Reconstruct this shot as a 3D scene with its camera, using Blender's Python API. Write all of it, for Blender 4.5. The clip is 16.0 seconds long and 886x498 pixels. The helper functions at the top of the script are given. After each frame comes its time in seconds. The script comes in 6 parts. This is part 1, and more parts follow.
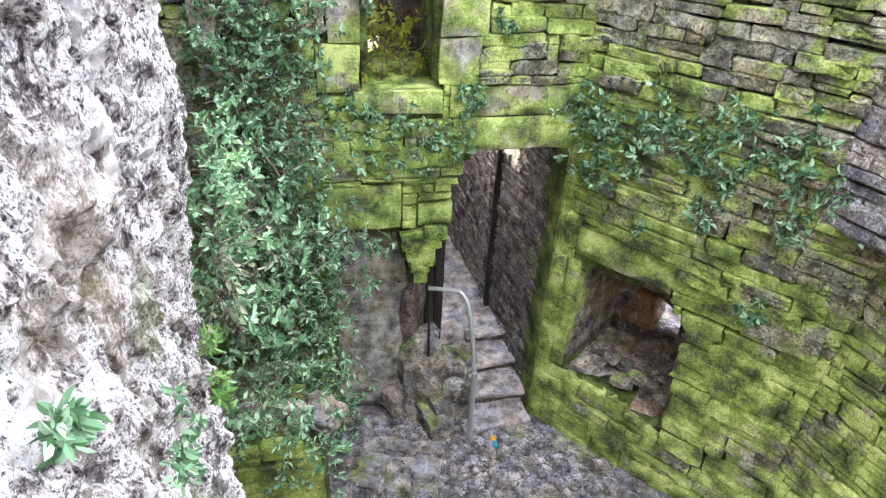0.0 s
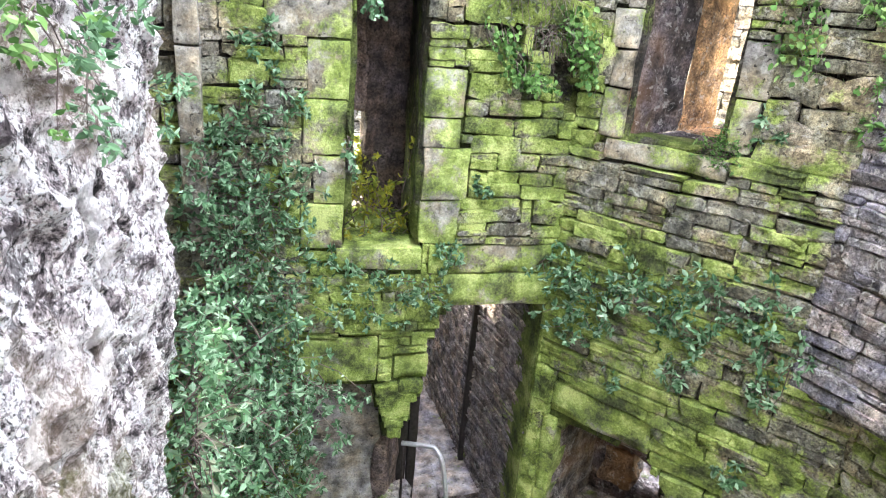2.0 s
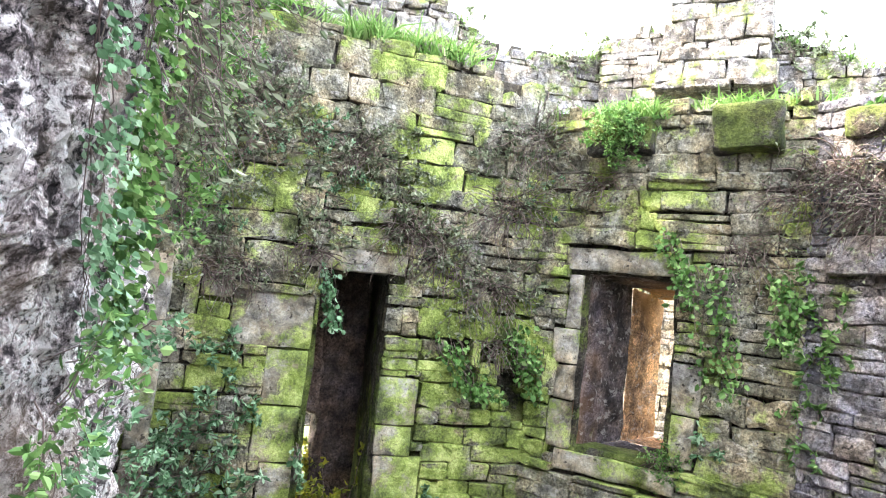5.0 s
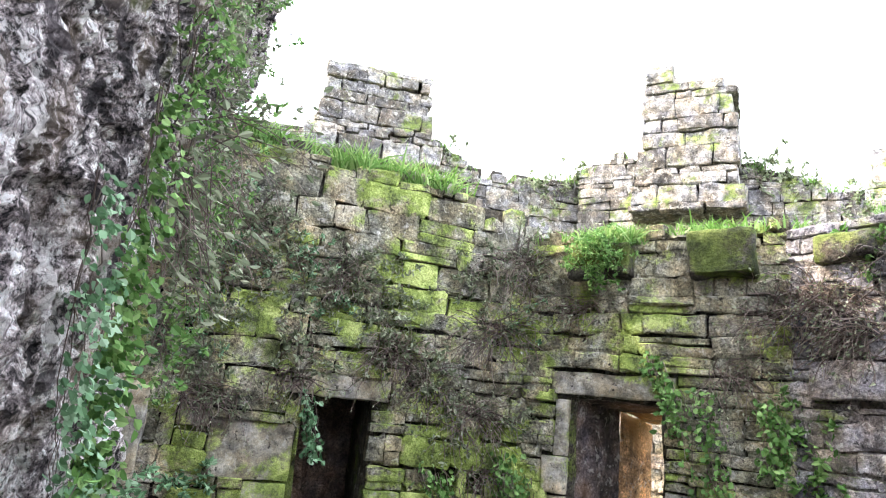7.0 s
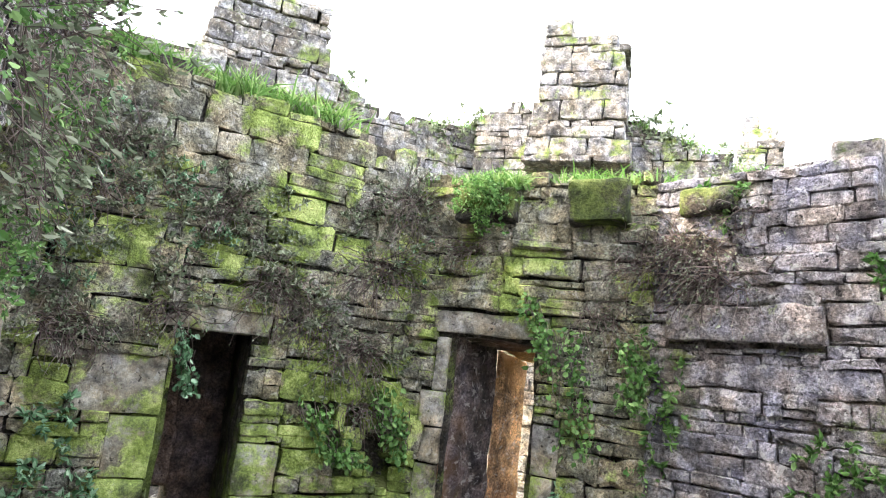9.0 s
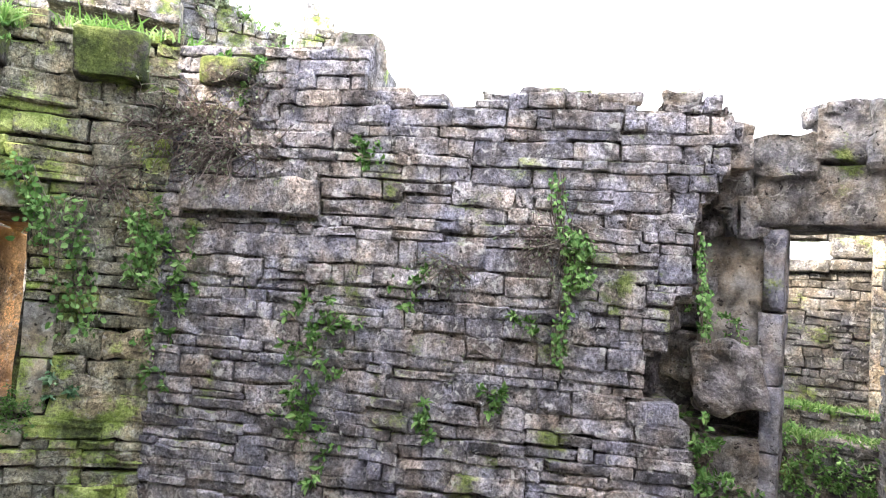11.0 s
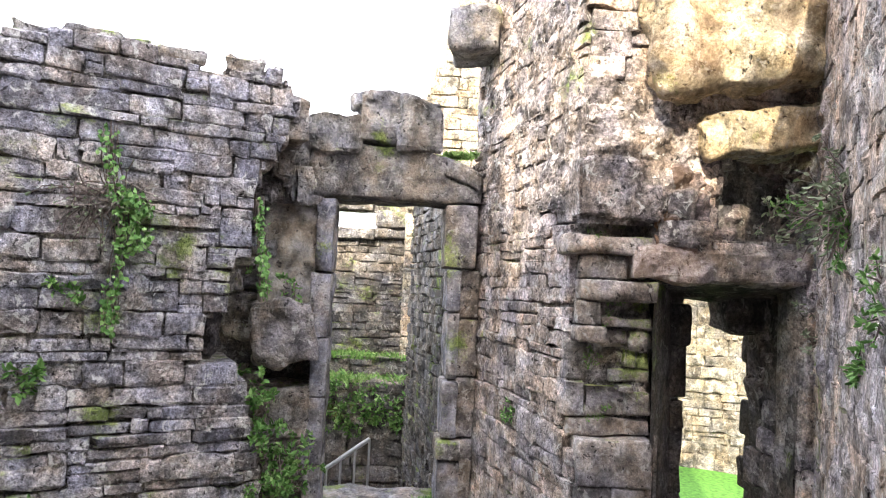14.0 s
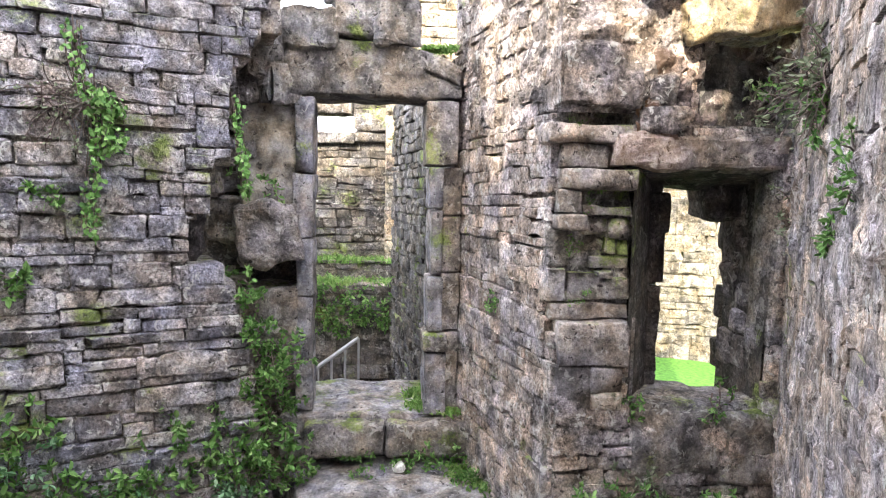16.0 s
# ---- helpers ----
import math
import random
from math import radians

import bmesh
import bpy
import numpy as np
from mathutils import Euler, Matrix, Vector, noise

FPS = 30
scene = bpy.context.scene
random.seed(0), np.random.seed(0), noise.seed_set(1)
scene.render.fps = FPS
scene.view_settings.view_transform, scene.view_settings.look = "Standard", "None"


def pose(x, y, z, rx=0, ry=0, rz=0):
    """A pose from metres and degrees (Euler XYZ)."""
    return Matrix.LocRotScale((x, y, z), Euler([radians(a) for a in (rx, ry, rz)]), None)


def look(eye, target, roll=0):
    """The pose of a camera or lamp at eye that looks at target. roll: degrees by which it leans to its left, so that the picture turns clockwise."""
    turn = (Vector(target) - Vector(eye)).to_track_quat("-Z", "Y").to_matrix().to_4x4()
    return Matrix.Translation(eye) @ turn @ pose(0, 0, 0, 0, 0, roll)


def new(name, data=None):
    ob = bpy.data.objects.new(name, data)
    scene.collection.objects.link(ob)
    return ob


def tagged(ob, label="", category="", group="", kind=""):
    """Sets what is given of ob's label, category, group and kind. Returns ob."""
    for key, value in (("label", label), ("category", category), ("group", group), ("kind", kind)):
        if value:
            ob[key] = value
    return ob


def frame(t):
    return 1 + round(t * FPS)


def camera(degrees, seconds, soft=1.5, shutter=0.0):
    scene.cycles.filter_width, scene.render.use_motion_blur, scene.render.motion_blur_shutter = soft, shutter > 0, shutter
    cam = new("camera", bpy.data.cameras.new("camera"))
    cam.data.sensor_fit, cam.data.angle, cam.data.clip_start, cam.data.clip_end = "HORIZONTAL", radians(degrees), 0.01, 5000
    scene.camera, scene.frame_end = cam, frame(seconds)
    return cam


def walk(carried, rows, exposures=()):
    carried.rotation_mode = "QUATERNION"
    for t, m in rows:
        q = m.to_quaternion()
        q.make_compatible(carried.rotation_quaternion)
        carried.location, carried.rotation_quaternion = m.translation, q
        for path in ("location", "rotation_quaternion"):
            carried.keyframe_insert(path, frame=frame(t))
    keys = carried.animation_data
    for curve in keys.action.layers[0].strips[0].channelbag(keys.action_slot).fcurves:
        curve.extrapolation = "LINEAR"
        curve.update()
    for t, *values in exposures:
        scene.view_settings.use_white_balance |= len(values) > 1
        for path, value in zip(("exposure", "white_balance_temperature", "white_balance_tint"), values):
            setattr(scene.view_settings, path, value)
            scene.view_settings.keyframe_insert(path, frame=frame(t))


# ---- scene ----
cam = camera(69.3, 16.0, soft=1.1)
METRES, EYE = 1.45, 5.9
ROWS = [
    (0.0, 0.0, 0.0, 0.0, 1.64, -33.34, -2.5),
    (0.5, -0.0031, -0.0014, 0.0177, 1.48, -30.96, -2.88),
    (1.0, -0.0068, -0.0051, 0.0441, 1.2, -28.11, -3.32),
    (1.5, -0.0099, -0.0124, 0.0779, 0.84, -24.19, -3.77),
    (2.0, -0.0151, -0.0172, 0.1032, 0.22, -20.77, -4.58),
    (2.5, -0.0164, -0.0289, 0.1311, -0.75, -16.76, -4.95),
    (3.0, -0.0228, -0.0512, 0.1695, -1.65, -11.45, -5.35),
    (3.5, -0.0282, -0.0736, 0.2019, -2.42, -6.84, -5.44),
    (4.0, -0.0335, -0.0896, 0.2297, -3.13, -2.6, -5.98),
    (4.5, -0.036, -0.1009, 0.2517, -3.53, 1.32, -6.26),
    (5.0, -0.0395, -0.1112, 0.2681, -3.97, 4.35, -6.43),
    (7.5, -0.0363, -0.1437, 0.3201, -5.59, 15.42, -6.15),
    (8.0, -0.0336, -0.1363, 0.3145, -6.26, 14.35, -6.77),
    (10.5, 0.2054, -0.2222, 0.2613, -41.88, 4.34, -4.37),
    (11.0, 0.2682, -0.2939, 0.2654, -51.49, 3.68, -4.2),
    (11.5, 0.2957, -0.346, 0.2703, -57.74, 3.01, -4.15),
    (12.0, 0.3029, -0.3974, 0.2682, -64.48, 2.92, -4.33),
    (12.5, 0.2917, -0.4035, 0.2745, -72.77, 3.55, -3.84),
    (13.0, 0.2731, -0.3922, 0.2714, -80.36, 4.37, -3.22),
    (13.5, 0.2636, -0.3855, 0.2583, -85.21, 4.32, -3.27),
    (14.0, 0.2506, -0.3792, 0.236, -87.97, 3.24, -2.72),
    (14.5, 0.2425, -0.3837, 0.2196, -88.83, 1.26, -2.01),
    (15.0, 0.2359, -0.3833, 0.202, -89.07, -0.61, -1.27),
    (15.5, 0.2354, -0.3806, 0.186, -89.04, -2.82, -0.98),
    (16.0, 0.2358, -0.3816, 0.1706, -89.51, -4.76, -1.2),
]
walk(cam, [(t, pose(METRES * x, METRES * y, EYE + METRES * z, 90 + pitch, roll, yaw)) for t, x, y, z, yaw, pitch, roll in ROWS],
     [(0.0, 4.5), (2.0, 4.5), (5.0, 4.05), (8.0, 3.4), (10.5, 3.6), (13.0, 3.3), (14.0, 3.4), (16.0, 3.65)])

# ---- light: bright hazy sky, sun behind and to the side ----
SUN_AZ, SUN_EL = -79.0, 38.0          # degrees clockwise from +y, and above the horizon
world = bpy.data.worlds.new("sky")
scene.world = world
world.use_nodes = True
wn = world.node_tree
sky = wn.nodes.new("ShaderNodeTexSky")
sky.sky_type = "NISHITA"
sky.sun_disc = False
sky.sun_elevation = radians(SUN_EL)
sky.sun_rotation = radians(SUN_AZ)
sky.dust_density = 4.0
sky.air_density = 1.0
sky.ozone_density = 0.6
haze = wn.nodes.new("ShaderNodeMix")
haze.data_type = "RGBA"
haze.inputs["Factor"].default_value = 0.65
haze.inputs[7].default_value = (5.0, 5.1, 5.5, 1)
wn.links.new(sky.outputs[0], haze.inputs[6])
wn.links.new(haze.outputs[2], wn.nodes["Background"].inputs[0])
wn.nodes["Background"].inputs[1].default_value = 0.15
sun_data = bpy.data.lights.new("sun", "SUN")
sun_data.energy, sun_data.angle, sun_data.color = 1.1, radians(0.6), (1.0, 0.88, 0.68)
sun = new("sun", sun_data)
to_sun = Vector((math.sin(radians(SUN_AZ)) * math.cos(radians(SUN_EL)), math.cos(radians(SUN_AZ)) * math.cos(radians(SUN_EL)), math.sin(radians(SUN_EL))))
sun.matrix_basis = look(to_sun * 30, (0, 0, 0))


# ---- materials ----
def nodes_of(name, rough=0.9):
    m = bpy.data.materials.new(name)
    m.use_nodes = True
    nt = m.node_tree
    b = nt.nodes["Principled BSDF"]
    b.inputs["Roughness"].default_value = rough
    b.inputs["Specular IOR Level"].default_value = 0.25
    return m, nt, b


def add(nt, kind, **props):
    n = nt.nodes.new(kind)
    for k, v in props.items():
        if k == "operation":
            n.operation = v
        elif k == "blend_type":
            n.blend_type = v
    return n


def plug(nt, sock, v):
    if isinstance(v, bpy.types.NodeSocket):
        nt.links.new(v, sock)
    elif isinstance(v, (tuple, list)) and len(v) == 3 and sock.type == "RGBA":
        sock.default_value = (*v, 1)
    else:
        sock.default_value = v


def calc(nt, op, a, b=0.0, clamp=False):
    n = add(nt, "ShaderNodeMath", operation=op)
    n.use_clamp = clamp
    plug(nt, n.inputs[0], a)
    plug(nt, n.inputs[1], b)
    return n.outputs[0]


def blend(nt, f, a, b, kind="MIX"):
    n = nt.nodes.new("ShaderNodeMix")
    n.data_type = "RGBA"
    n.blend_type = kind
    plug(nt, n.inputs["Factor"], f)
    plug(nt, n.inputs[6], a)
    plug(nt, n.inputs[7], b)
    return n.outputs[2]


def noise_tex(nt, vec, scale, detail=4.0, rough=0.55, dist=0.0):
    n = nt.nodes.new("ShaderNodeTexNoise")
    n.inputs["Scale"].default_value = scale
    n.inputs["Detail"].default_value = detail
    n.inputs["Roughness"].default_value = rough
    n.inputs["Distortion"].default_value = dist
    nt.links.new(vec, n.inputs["Vector"])
    return n.outputs["Fac"]


def ramp(nt, fac, stops, interp="LINEAR"):
    n = nt.nodes.new("ShaderNodeValToRGB")
    n.color_ramp.interpolation = interp
    els = n.color_ramp.elements
    while len(els) < len(stops):
        els.new(0.5)
    for e, (p, c) in zip(els, stops):
        e.position = p
        e.color = (*c, 1) if isinstance(c, tuple) else (c, c, c, 1)
    nt.links.new(fac, n.inputs[0])
    return n.outputs[0]


def stepped(nt, fac, lo, hi):
    n = nt.nodes.new("ShaderNodeMapRange")
    n.interpolation_type = "SMOOTHSTEP"
    plug(nt, n.inputs[0], fac)
    n.inputs[1].default_value, n.inputs[2].default_value = lo, hi
    return n.outputs[0]


def stretch(nt, vec, s):
    n = nt.nodes.new("ShaderNodeMapping")
    n.inputs["Scale"].default_value = s
    nt.links.new(vec, n.inputs[0])
    return n.outputs[0]


def stone_mat(name, palette, moss=0.0, joined=True, lichen=0.35, region=True, stain=0.4, bump=0.7, mortar=False, warm=0.0, grain=1.0, sap=1.0):
    """Weathered stone: a tone for each piece, blotches, grain, pale lichen, dark stains and moss."""
    sap = min(sap, 1.0 if region else 0.6)
    m, nt, b = nodes_of(name, 0.92)
    geo = nt.nodes.new("ShaderNodeNewGeometry")
    pos = geo.outputs["Position"]
    if joined:
        rnd = geo.outputs["Random Per Island"]
    else:
        rnd = nt.nodes.new("ShaderNodeObjectInfo").outputs["Random"]
    big = noise_tex(nt, pos, 1.3, 3.0)
    mid = noise_tex(nt, pos, 7.0, 5.0, 0.6)
    fine = noise_tex(nt, pos, 45.0, 6.0, 0.7)
    if mortar:
        tone = mid
    else:
        tone = calc(nt, "ADD", calc(nt, "MULTIPLY", rnd, 0.75), calc(nt, "MULTIPLY", mid, 0.25))
    col = ramp(nt, tone, [(i / (len(palette) - 1), c) for i, c in enumerate(palette)])
    col = blend(nt, 1.0, col, ramp(nt, mid, [(0.32, 0.32), (0.50, 0.97), (0.68, 1.7)]), "MULTIPLY")
    col = blend(nt, 1.0, col, ramp(nt, fine, [(0.35, 1 - 0.62 * grain), (0.5, 1.0), (0.65, 1 + 0.65 * grain)]), "MULTIPLY")
    hue = noise_tex(nt, pos, 4.3, 4.0, 0.6)
    col = blend(nt, 1.0, col, ramp(nt, hue, [(0.36, (0.90, 0.94, 1.10)), (0.5, (1.0, 1.0, 1.0)), (0.62, (1.10, 1.0, 0.88))]), "MULTIPLY")
    micro = noise_tex(nt, pos, 160.0, 3.0, 0.7)
    col = blend(nt, 1.0, col, ramp(nt, micro, [(0.36, 1 - 0.36 * grain), (0.5, 1.0), (0.64, 1 + 0.42 * grain)]), "MULTIPLY")
    streaks = noise_tex(nt, stretch(nt, pos, (3.0, 3.0, 0.6)), 1.6, 5.0, 0.65)
    col = blend(nt, calc(nt, "MULTIPLY", stepped(nt, streaks, 0.52, 0.68), stain), col, (0.035, 0.03, 0.03))
    lic = noise_tex(nt, pos, 13.0, 5.0, 0.7, 0.6)
    col = blend(nt, calc(nt, "MULTIPLY", stepped(nt, lic, 0.57, 0.62), lichen), col, (0.68, 0.66, 0.62))
    pits = noise_tex(nt, pos, 24.0, 5.0, 0.62, 0.4)
    col = blend(nt, calc(nt, "MULTIPLY", stepped(nt, pits, 0.385, 0.34), 0.85), col, (0.016, 0.014, 0.014))
    # moss
    up = nt.nodes.new("ShaderNodeSeparateXYZ")
    nt.links.new(geo.outputs["Normal"], up.inputs[0])
    amount = calc(nt, "ADD", calc(nt, "MULTIPLY", noise_tex(nt, pos, 2.2, 6.0, 0.66), 1.4), calc(nt, "MULTIPLY", fine, 0.3))
    amount = calc(nt, "SUBTRACT", amount, 0.395)
    amount = calc(nt, "ADD", amount, calc(nt, "MULTIPLY", up.outputs[2], 0.10))
    amount = calc(nt, "ADD", amount, moss)
    if not mortar:
        amount = calc(nt, "ADD", amount, calc(nt, "MULTIPLY", calc(nt, "SUBTRACT", rnd, 0.5), 0.2 if region and moss > -0.05 else 0.05))
    if region:
        sub = nt.nodes.new("ShaderNodeVectorMath")
        sub.operation = "SUBTRACT"
        nt.links.new(pos, sub.inputs[0])
        sub.inputs[1].default_value = (0.25, 5.1, 3.0)
        ln = nt.nodes.new("ShaderNodeVectorMath")
        ln.operation = "LENGTH"
        nt.links.new(stretch(nt, sub.outputs[0], (1.45, 0.75, 0.80)), ln.inputs[0])
        amount = calc(nt, "ADD", amount, calc(nt, "MULTIPLY", calc(nt, "SUBTRACT", 1.0, calc(nt, "MULTIPLY", ln.outputs["Value"], 0.235), True), 0.34))
        damp = nt.nodes.new("ShaderNodeSeparateXYZ")
        nt.links.new(pos, damp.inputs[0])
        amount = calc(nt, "ADD", amount, calc(nt, "MULTIPLY", stepped(nt, damp.outputs[2], 3.7, 2.3), 0.16))
    mask = stepped(nt, amount, 0.47, 0.63)
    green = ramp(nt, calc(nt, "ADD", calc(nt, "MULTIPLY", noise_tex(nt, pos, 3.7, 5.0, 0.6), 0.72), calc(nt, "MULTIPLY", fine, 0.28)),
                 [(0.33, (0.014, 0.021, 0.007)), (0.41, (0.065 * sap, 0.093 * sap, 0.022 * sap)), (0.52, (0.25 * sap, 0.34 * sap, 0.066 * sap)), (0.61, (0.54 * sap, 0.62 * sap, 0.21 * sap))])
    green = blend(nt, 1.0, green, ramp(nt, micro, [(0.36, 0.6), (0.5, 1.0), (0.64, 1.35)]), "MULTIPLY")
    col = blend(nt, calc(nt, "MULTIPLY", mask, 0.9), col, green)
    if warm:
        col = blend(nt, calc(nt, "MULTIPLY", stepped(nt, big, 0.42, 0.62), warm), col, (0.52, 0.27, 0.11))
    nt.links.new(col, b.inputs["Base Color"])
    relief = calc(nt, "ADD", calc(nt, "MULTIPLY", noise_tex(nt, pos, 16.0, 6.0, 0.65), 1.0), calc(nt, "MULTIPLY", fine, 0.5))
    relief = calc(nt, "ADD", relief, calc(nt, "MULTIPLY", stepped(nt, pits, 0.34, 0.42), 0.35))
    bp = nt.nodes.new("ShaderNodeBump")
    bp.inputs["Strength"].default_value = bump
    bp.inputs["Distance"].default_value = 0.04
    nt.links.new(relief, bp.inputs["Height"])
    nt.links.new(bp.outputs[0], b.inputs["Normal"])
    return m


BROWN = [(0.13, 0.112, 0.103), (0.24, 0.21, 0.192), (0.305, 0.272, 0.252), (0.345, 0.29, 0.25), (0.44, 0.405, 0.375)]
PALE = [(0.16, 0.14, 0.105), (0.25, 0.22, 0.17), (0.31, 0.27, 0.205), (0.26, 0.2, 0.145), (0.37, 0.335, 0.27)]
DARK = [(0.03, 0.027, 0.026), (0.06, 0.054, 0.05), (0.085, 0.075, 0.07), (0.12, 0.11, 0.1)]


def pair(name, palette, **kw):
    """The same stone for joined pieces and for pieces that are objects."""
    return stone_mat(name + "_joined", palette, joined=True, **kw), stone_mat(name, palette, joined=False, **kw)


M_GREEN = pair("mossy_stone", [(0.105, 0.10, 0.072), (0.195, 0.186, 0.135), (0.26, 0.247, 0.18), (0.29, 0.255, 0.185), (0.40, 0.385, 0.30)], moss=-0.012, stain=0.5)
M_GREY = pair("grey_stone", [(0.10, 0.093, 0.10), (0.185, 0.172, 0.183), (0.25, 0.235, 0.25), (0.28, 0.252, 0.243), (0.36, 0.343, 0.355)], moss=-0.10, lichen=0.5, stain=0.5, sap=0.5)
M_BROWN = pair("brown_stone", [(0.14, 0.118, 0.108), (0.26, 0.222, 0.202), (0.33, 0.287, 0.265), (0.38, 0.31, 0.27), (0.47, 0.425, 0.39)], moss=-0.16, lichen=0.5, region=False)
M_LAWNW = pair("lawn_wall_stone", [(0.08, 0.07, 0.055), (0.13, 0.115, 0.09), (0.17, 0.15, 0.115), (0.21, 0.19, 0.15)], moss=-0.2, lichen=0.2, region=False, stain=0.1)
M_PALE = pair("pale_stone", PALE, moss=-0.15, lichen=0.3, region=False, stain=0.15)
M_FAR = pair("far_stone", [(0.06, 0.055, 0.05), (0.10, 0.093, 0.085), (0.14, 0.13, 0.12), (0.175, 0.165, 0.15)], moss=-0.08, lichen=0.3, region=False, stain=0.2)
M_STACK = pair("stack_stone", sap=0.6, palette=[(0.075, 0.068, 0.063), (0.15, 0.138, 0.13), (0.235, 0.22, 0.208), (0.30, 0.28, 0.26)], moss=-0.035, lichen=0.4, region=False, stain=0.4)
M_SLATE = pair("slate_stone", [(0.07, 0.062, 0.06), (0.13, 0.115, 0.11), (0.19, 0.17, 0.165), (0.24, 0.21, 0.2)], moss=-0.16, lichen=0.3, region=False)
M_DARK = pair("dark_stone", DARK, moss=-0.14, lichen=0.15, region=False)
JOINT = stone_mat("weathered_joint_mortar", [(0.08, 0.07, 0.066), (0.15, 0.134, 0.124), (0.23, 0.208, 0.194), (0.31, 0.285, 0.267)], moss=-0.13, lichen=0.3, region=False, mortar=True)
JOINT_G = stone_mat("mossy_joint_mortar", [(0.018, 0.016, 0.013), (0.045, 0.04, 0.032), (0.085, 0.076, 0.062)], sap=0.4, moss=-0.06, lichen=0.15, mortar=True)
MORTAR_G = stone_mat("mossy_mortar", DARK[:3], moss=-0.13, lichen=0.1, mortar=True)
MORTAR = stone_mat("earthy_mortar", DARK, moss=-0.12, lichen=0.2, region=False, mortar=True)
MORTAR_P = stone_mat("pale_mortar", PALE[:3], moss=-0.2, lichen=0.2, region=False, mortar=True)
ASHLAR = stone_mat("dressed_stone", grain=0.5, palette=[(0.25, 0.228, 0.18), (0.34, 0.31, 0.25), (0.41, 0.38, 0.31)], moss=-0.06, joined=False, lichen=0.3, stain=0.3, bump=0.4)
JAMB = stone_mat("jamb_stone", grain=0.5, palette=[(0.19, 0.178, 0.182), (0.25, 0.236, 0.245), (0.31, 0.295, 0.305)], moss=-0.15, joined=False, region=False, lichen=0.35, stain=0.35)
LEDGE = stone_mat("ledge_stone", [(0.18, 0.165, 0.16), (0.25, 0.232, 0.23), (0.31, 0.29, 0.287)], moss=-0.14, joined=False, region=False, lichen=0.3, grain=0.5)
# Slit and passage mouth tone: depth shade put into the stone colour.
BLACK = stone_mat("recess_shade_stone", [(0.05, 0.038, 0.034), (0.12, 0.09, 0.078), (0.22, 0.165, 0.14)], moss=-0.25, joined=False, region=False, lichen=0.0)
ORANGE_DARK = stone_mat("dark_orange_stone", [(0.09, 0.06, 0.045), (0.17, 0.11, 0.07), (0.26, 0.17, 0.11)], moss=-0.2, joined=False, region=False, stain=0.6, warm=0.5, mortar=True)
# Orange stone raised in colour to carry the warm light on the outer reveal.
WARM_LIT = stone_mat("warm_lit_stone", [(0.34, 0.19, 0.10), (0.55, 0.34, 0.17), (0.68, 0.45, 0.27)], moss=-0.2, joined=False, region=False, stain=0.6, warm=0.8)
PLASTER = stone_mat("worn_plaster", grain=0.4, palette= [(0.20, 0.18, 0.15), (0.27, 0.245, 0.215), (0.32, 0.29, 0.26)], moss=-0.22, joined=False, region=False, lichen=0.15, stain=0.5, bump=0.3, mortar=True)
STEP = stone_mat("step_stone", grain=0.35, palette= [(0.26, 0.232, 0.23), (0.35, 0.317, 0.315), (0.43, 0.395, 0.395)], moss=-0.22, joined=False, region=False, lichen=0.2, stain=0.25, bump=0.35)
ROCK = stone_mat("rough_rock", grain=0.7, palette=[(0.14, 0.123, 0.108), (0.22, 0.195, 0.176), (0.30, 0.27, 0.243)], moss=-0.10, joined=False, region=False, lichen=0.35)
COARSE = stone_mat("coarse_lintel_stone", grain=0.5, palette=[(0.17, 0.16, 0.15), (0.22, 0.2, 0.185), (0.28, 0.26, 0.24)], moss=-0.13, joined=False, region=False, lichen=0.25, bump=0.9)


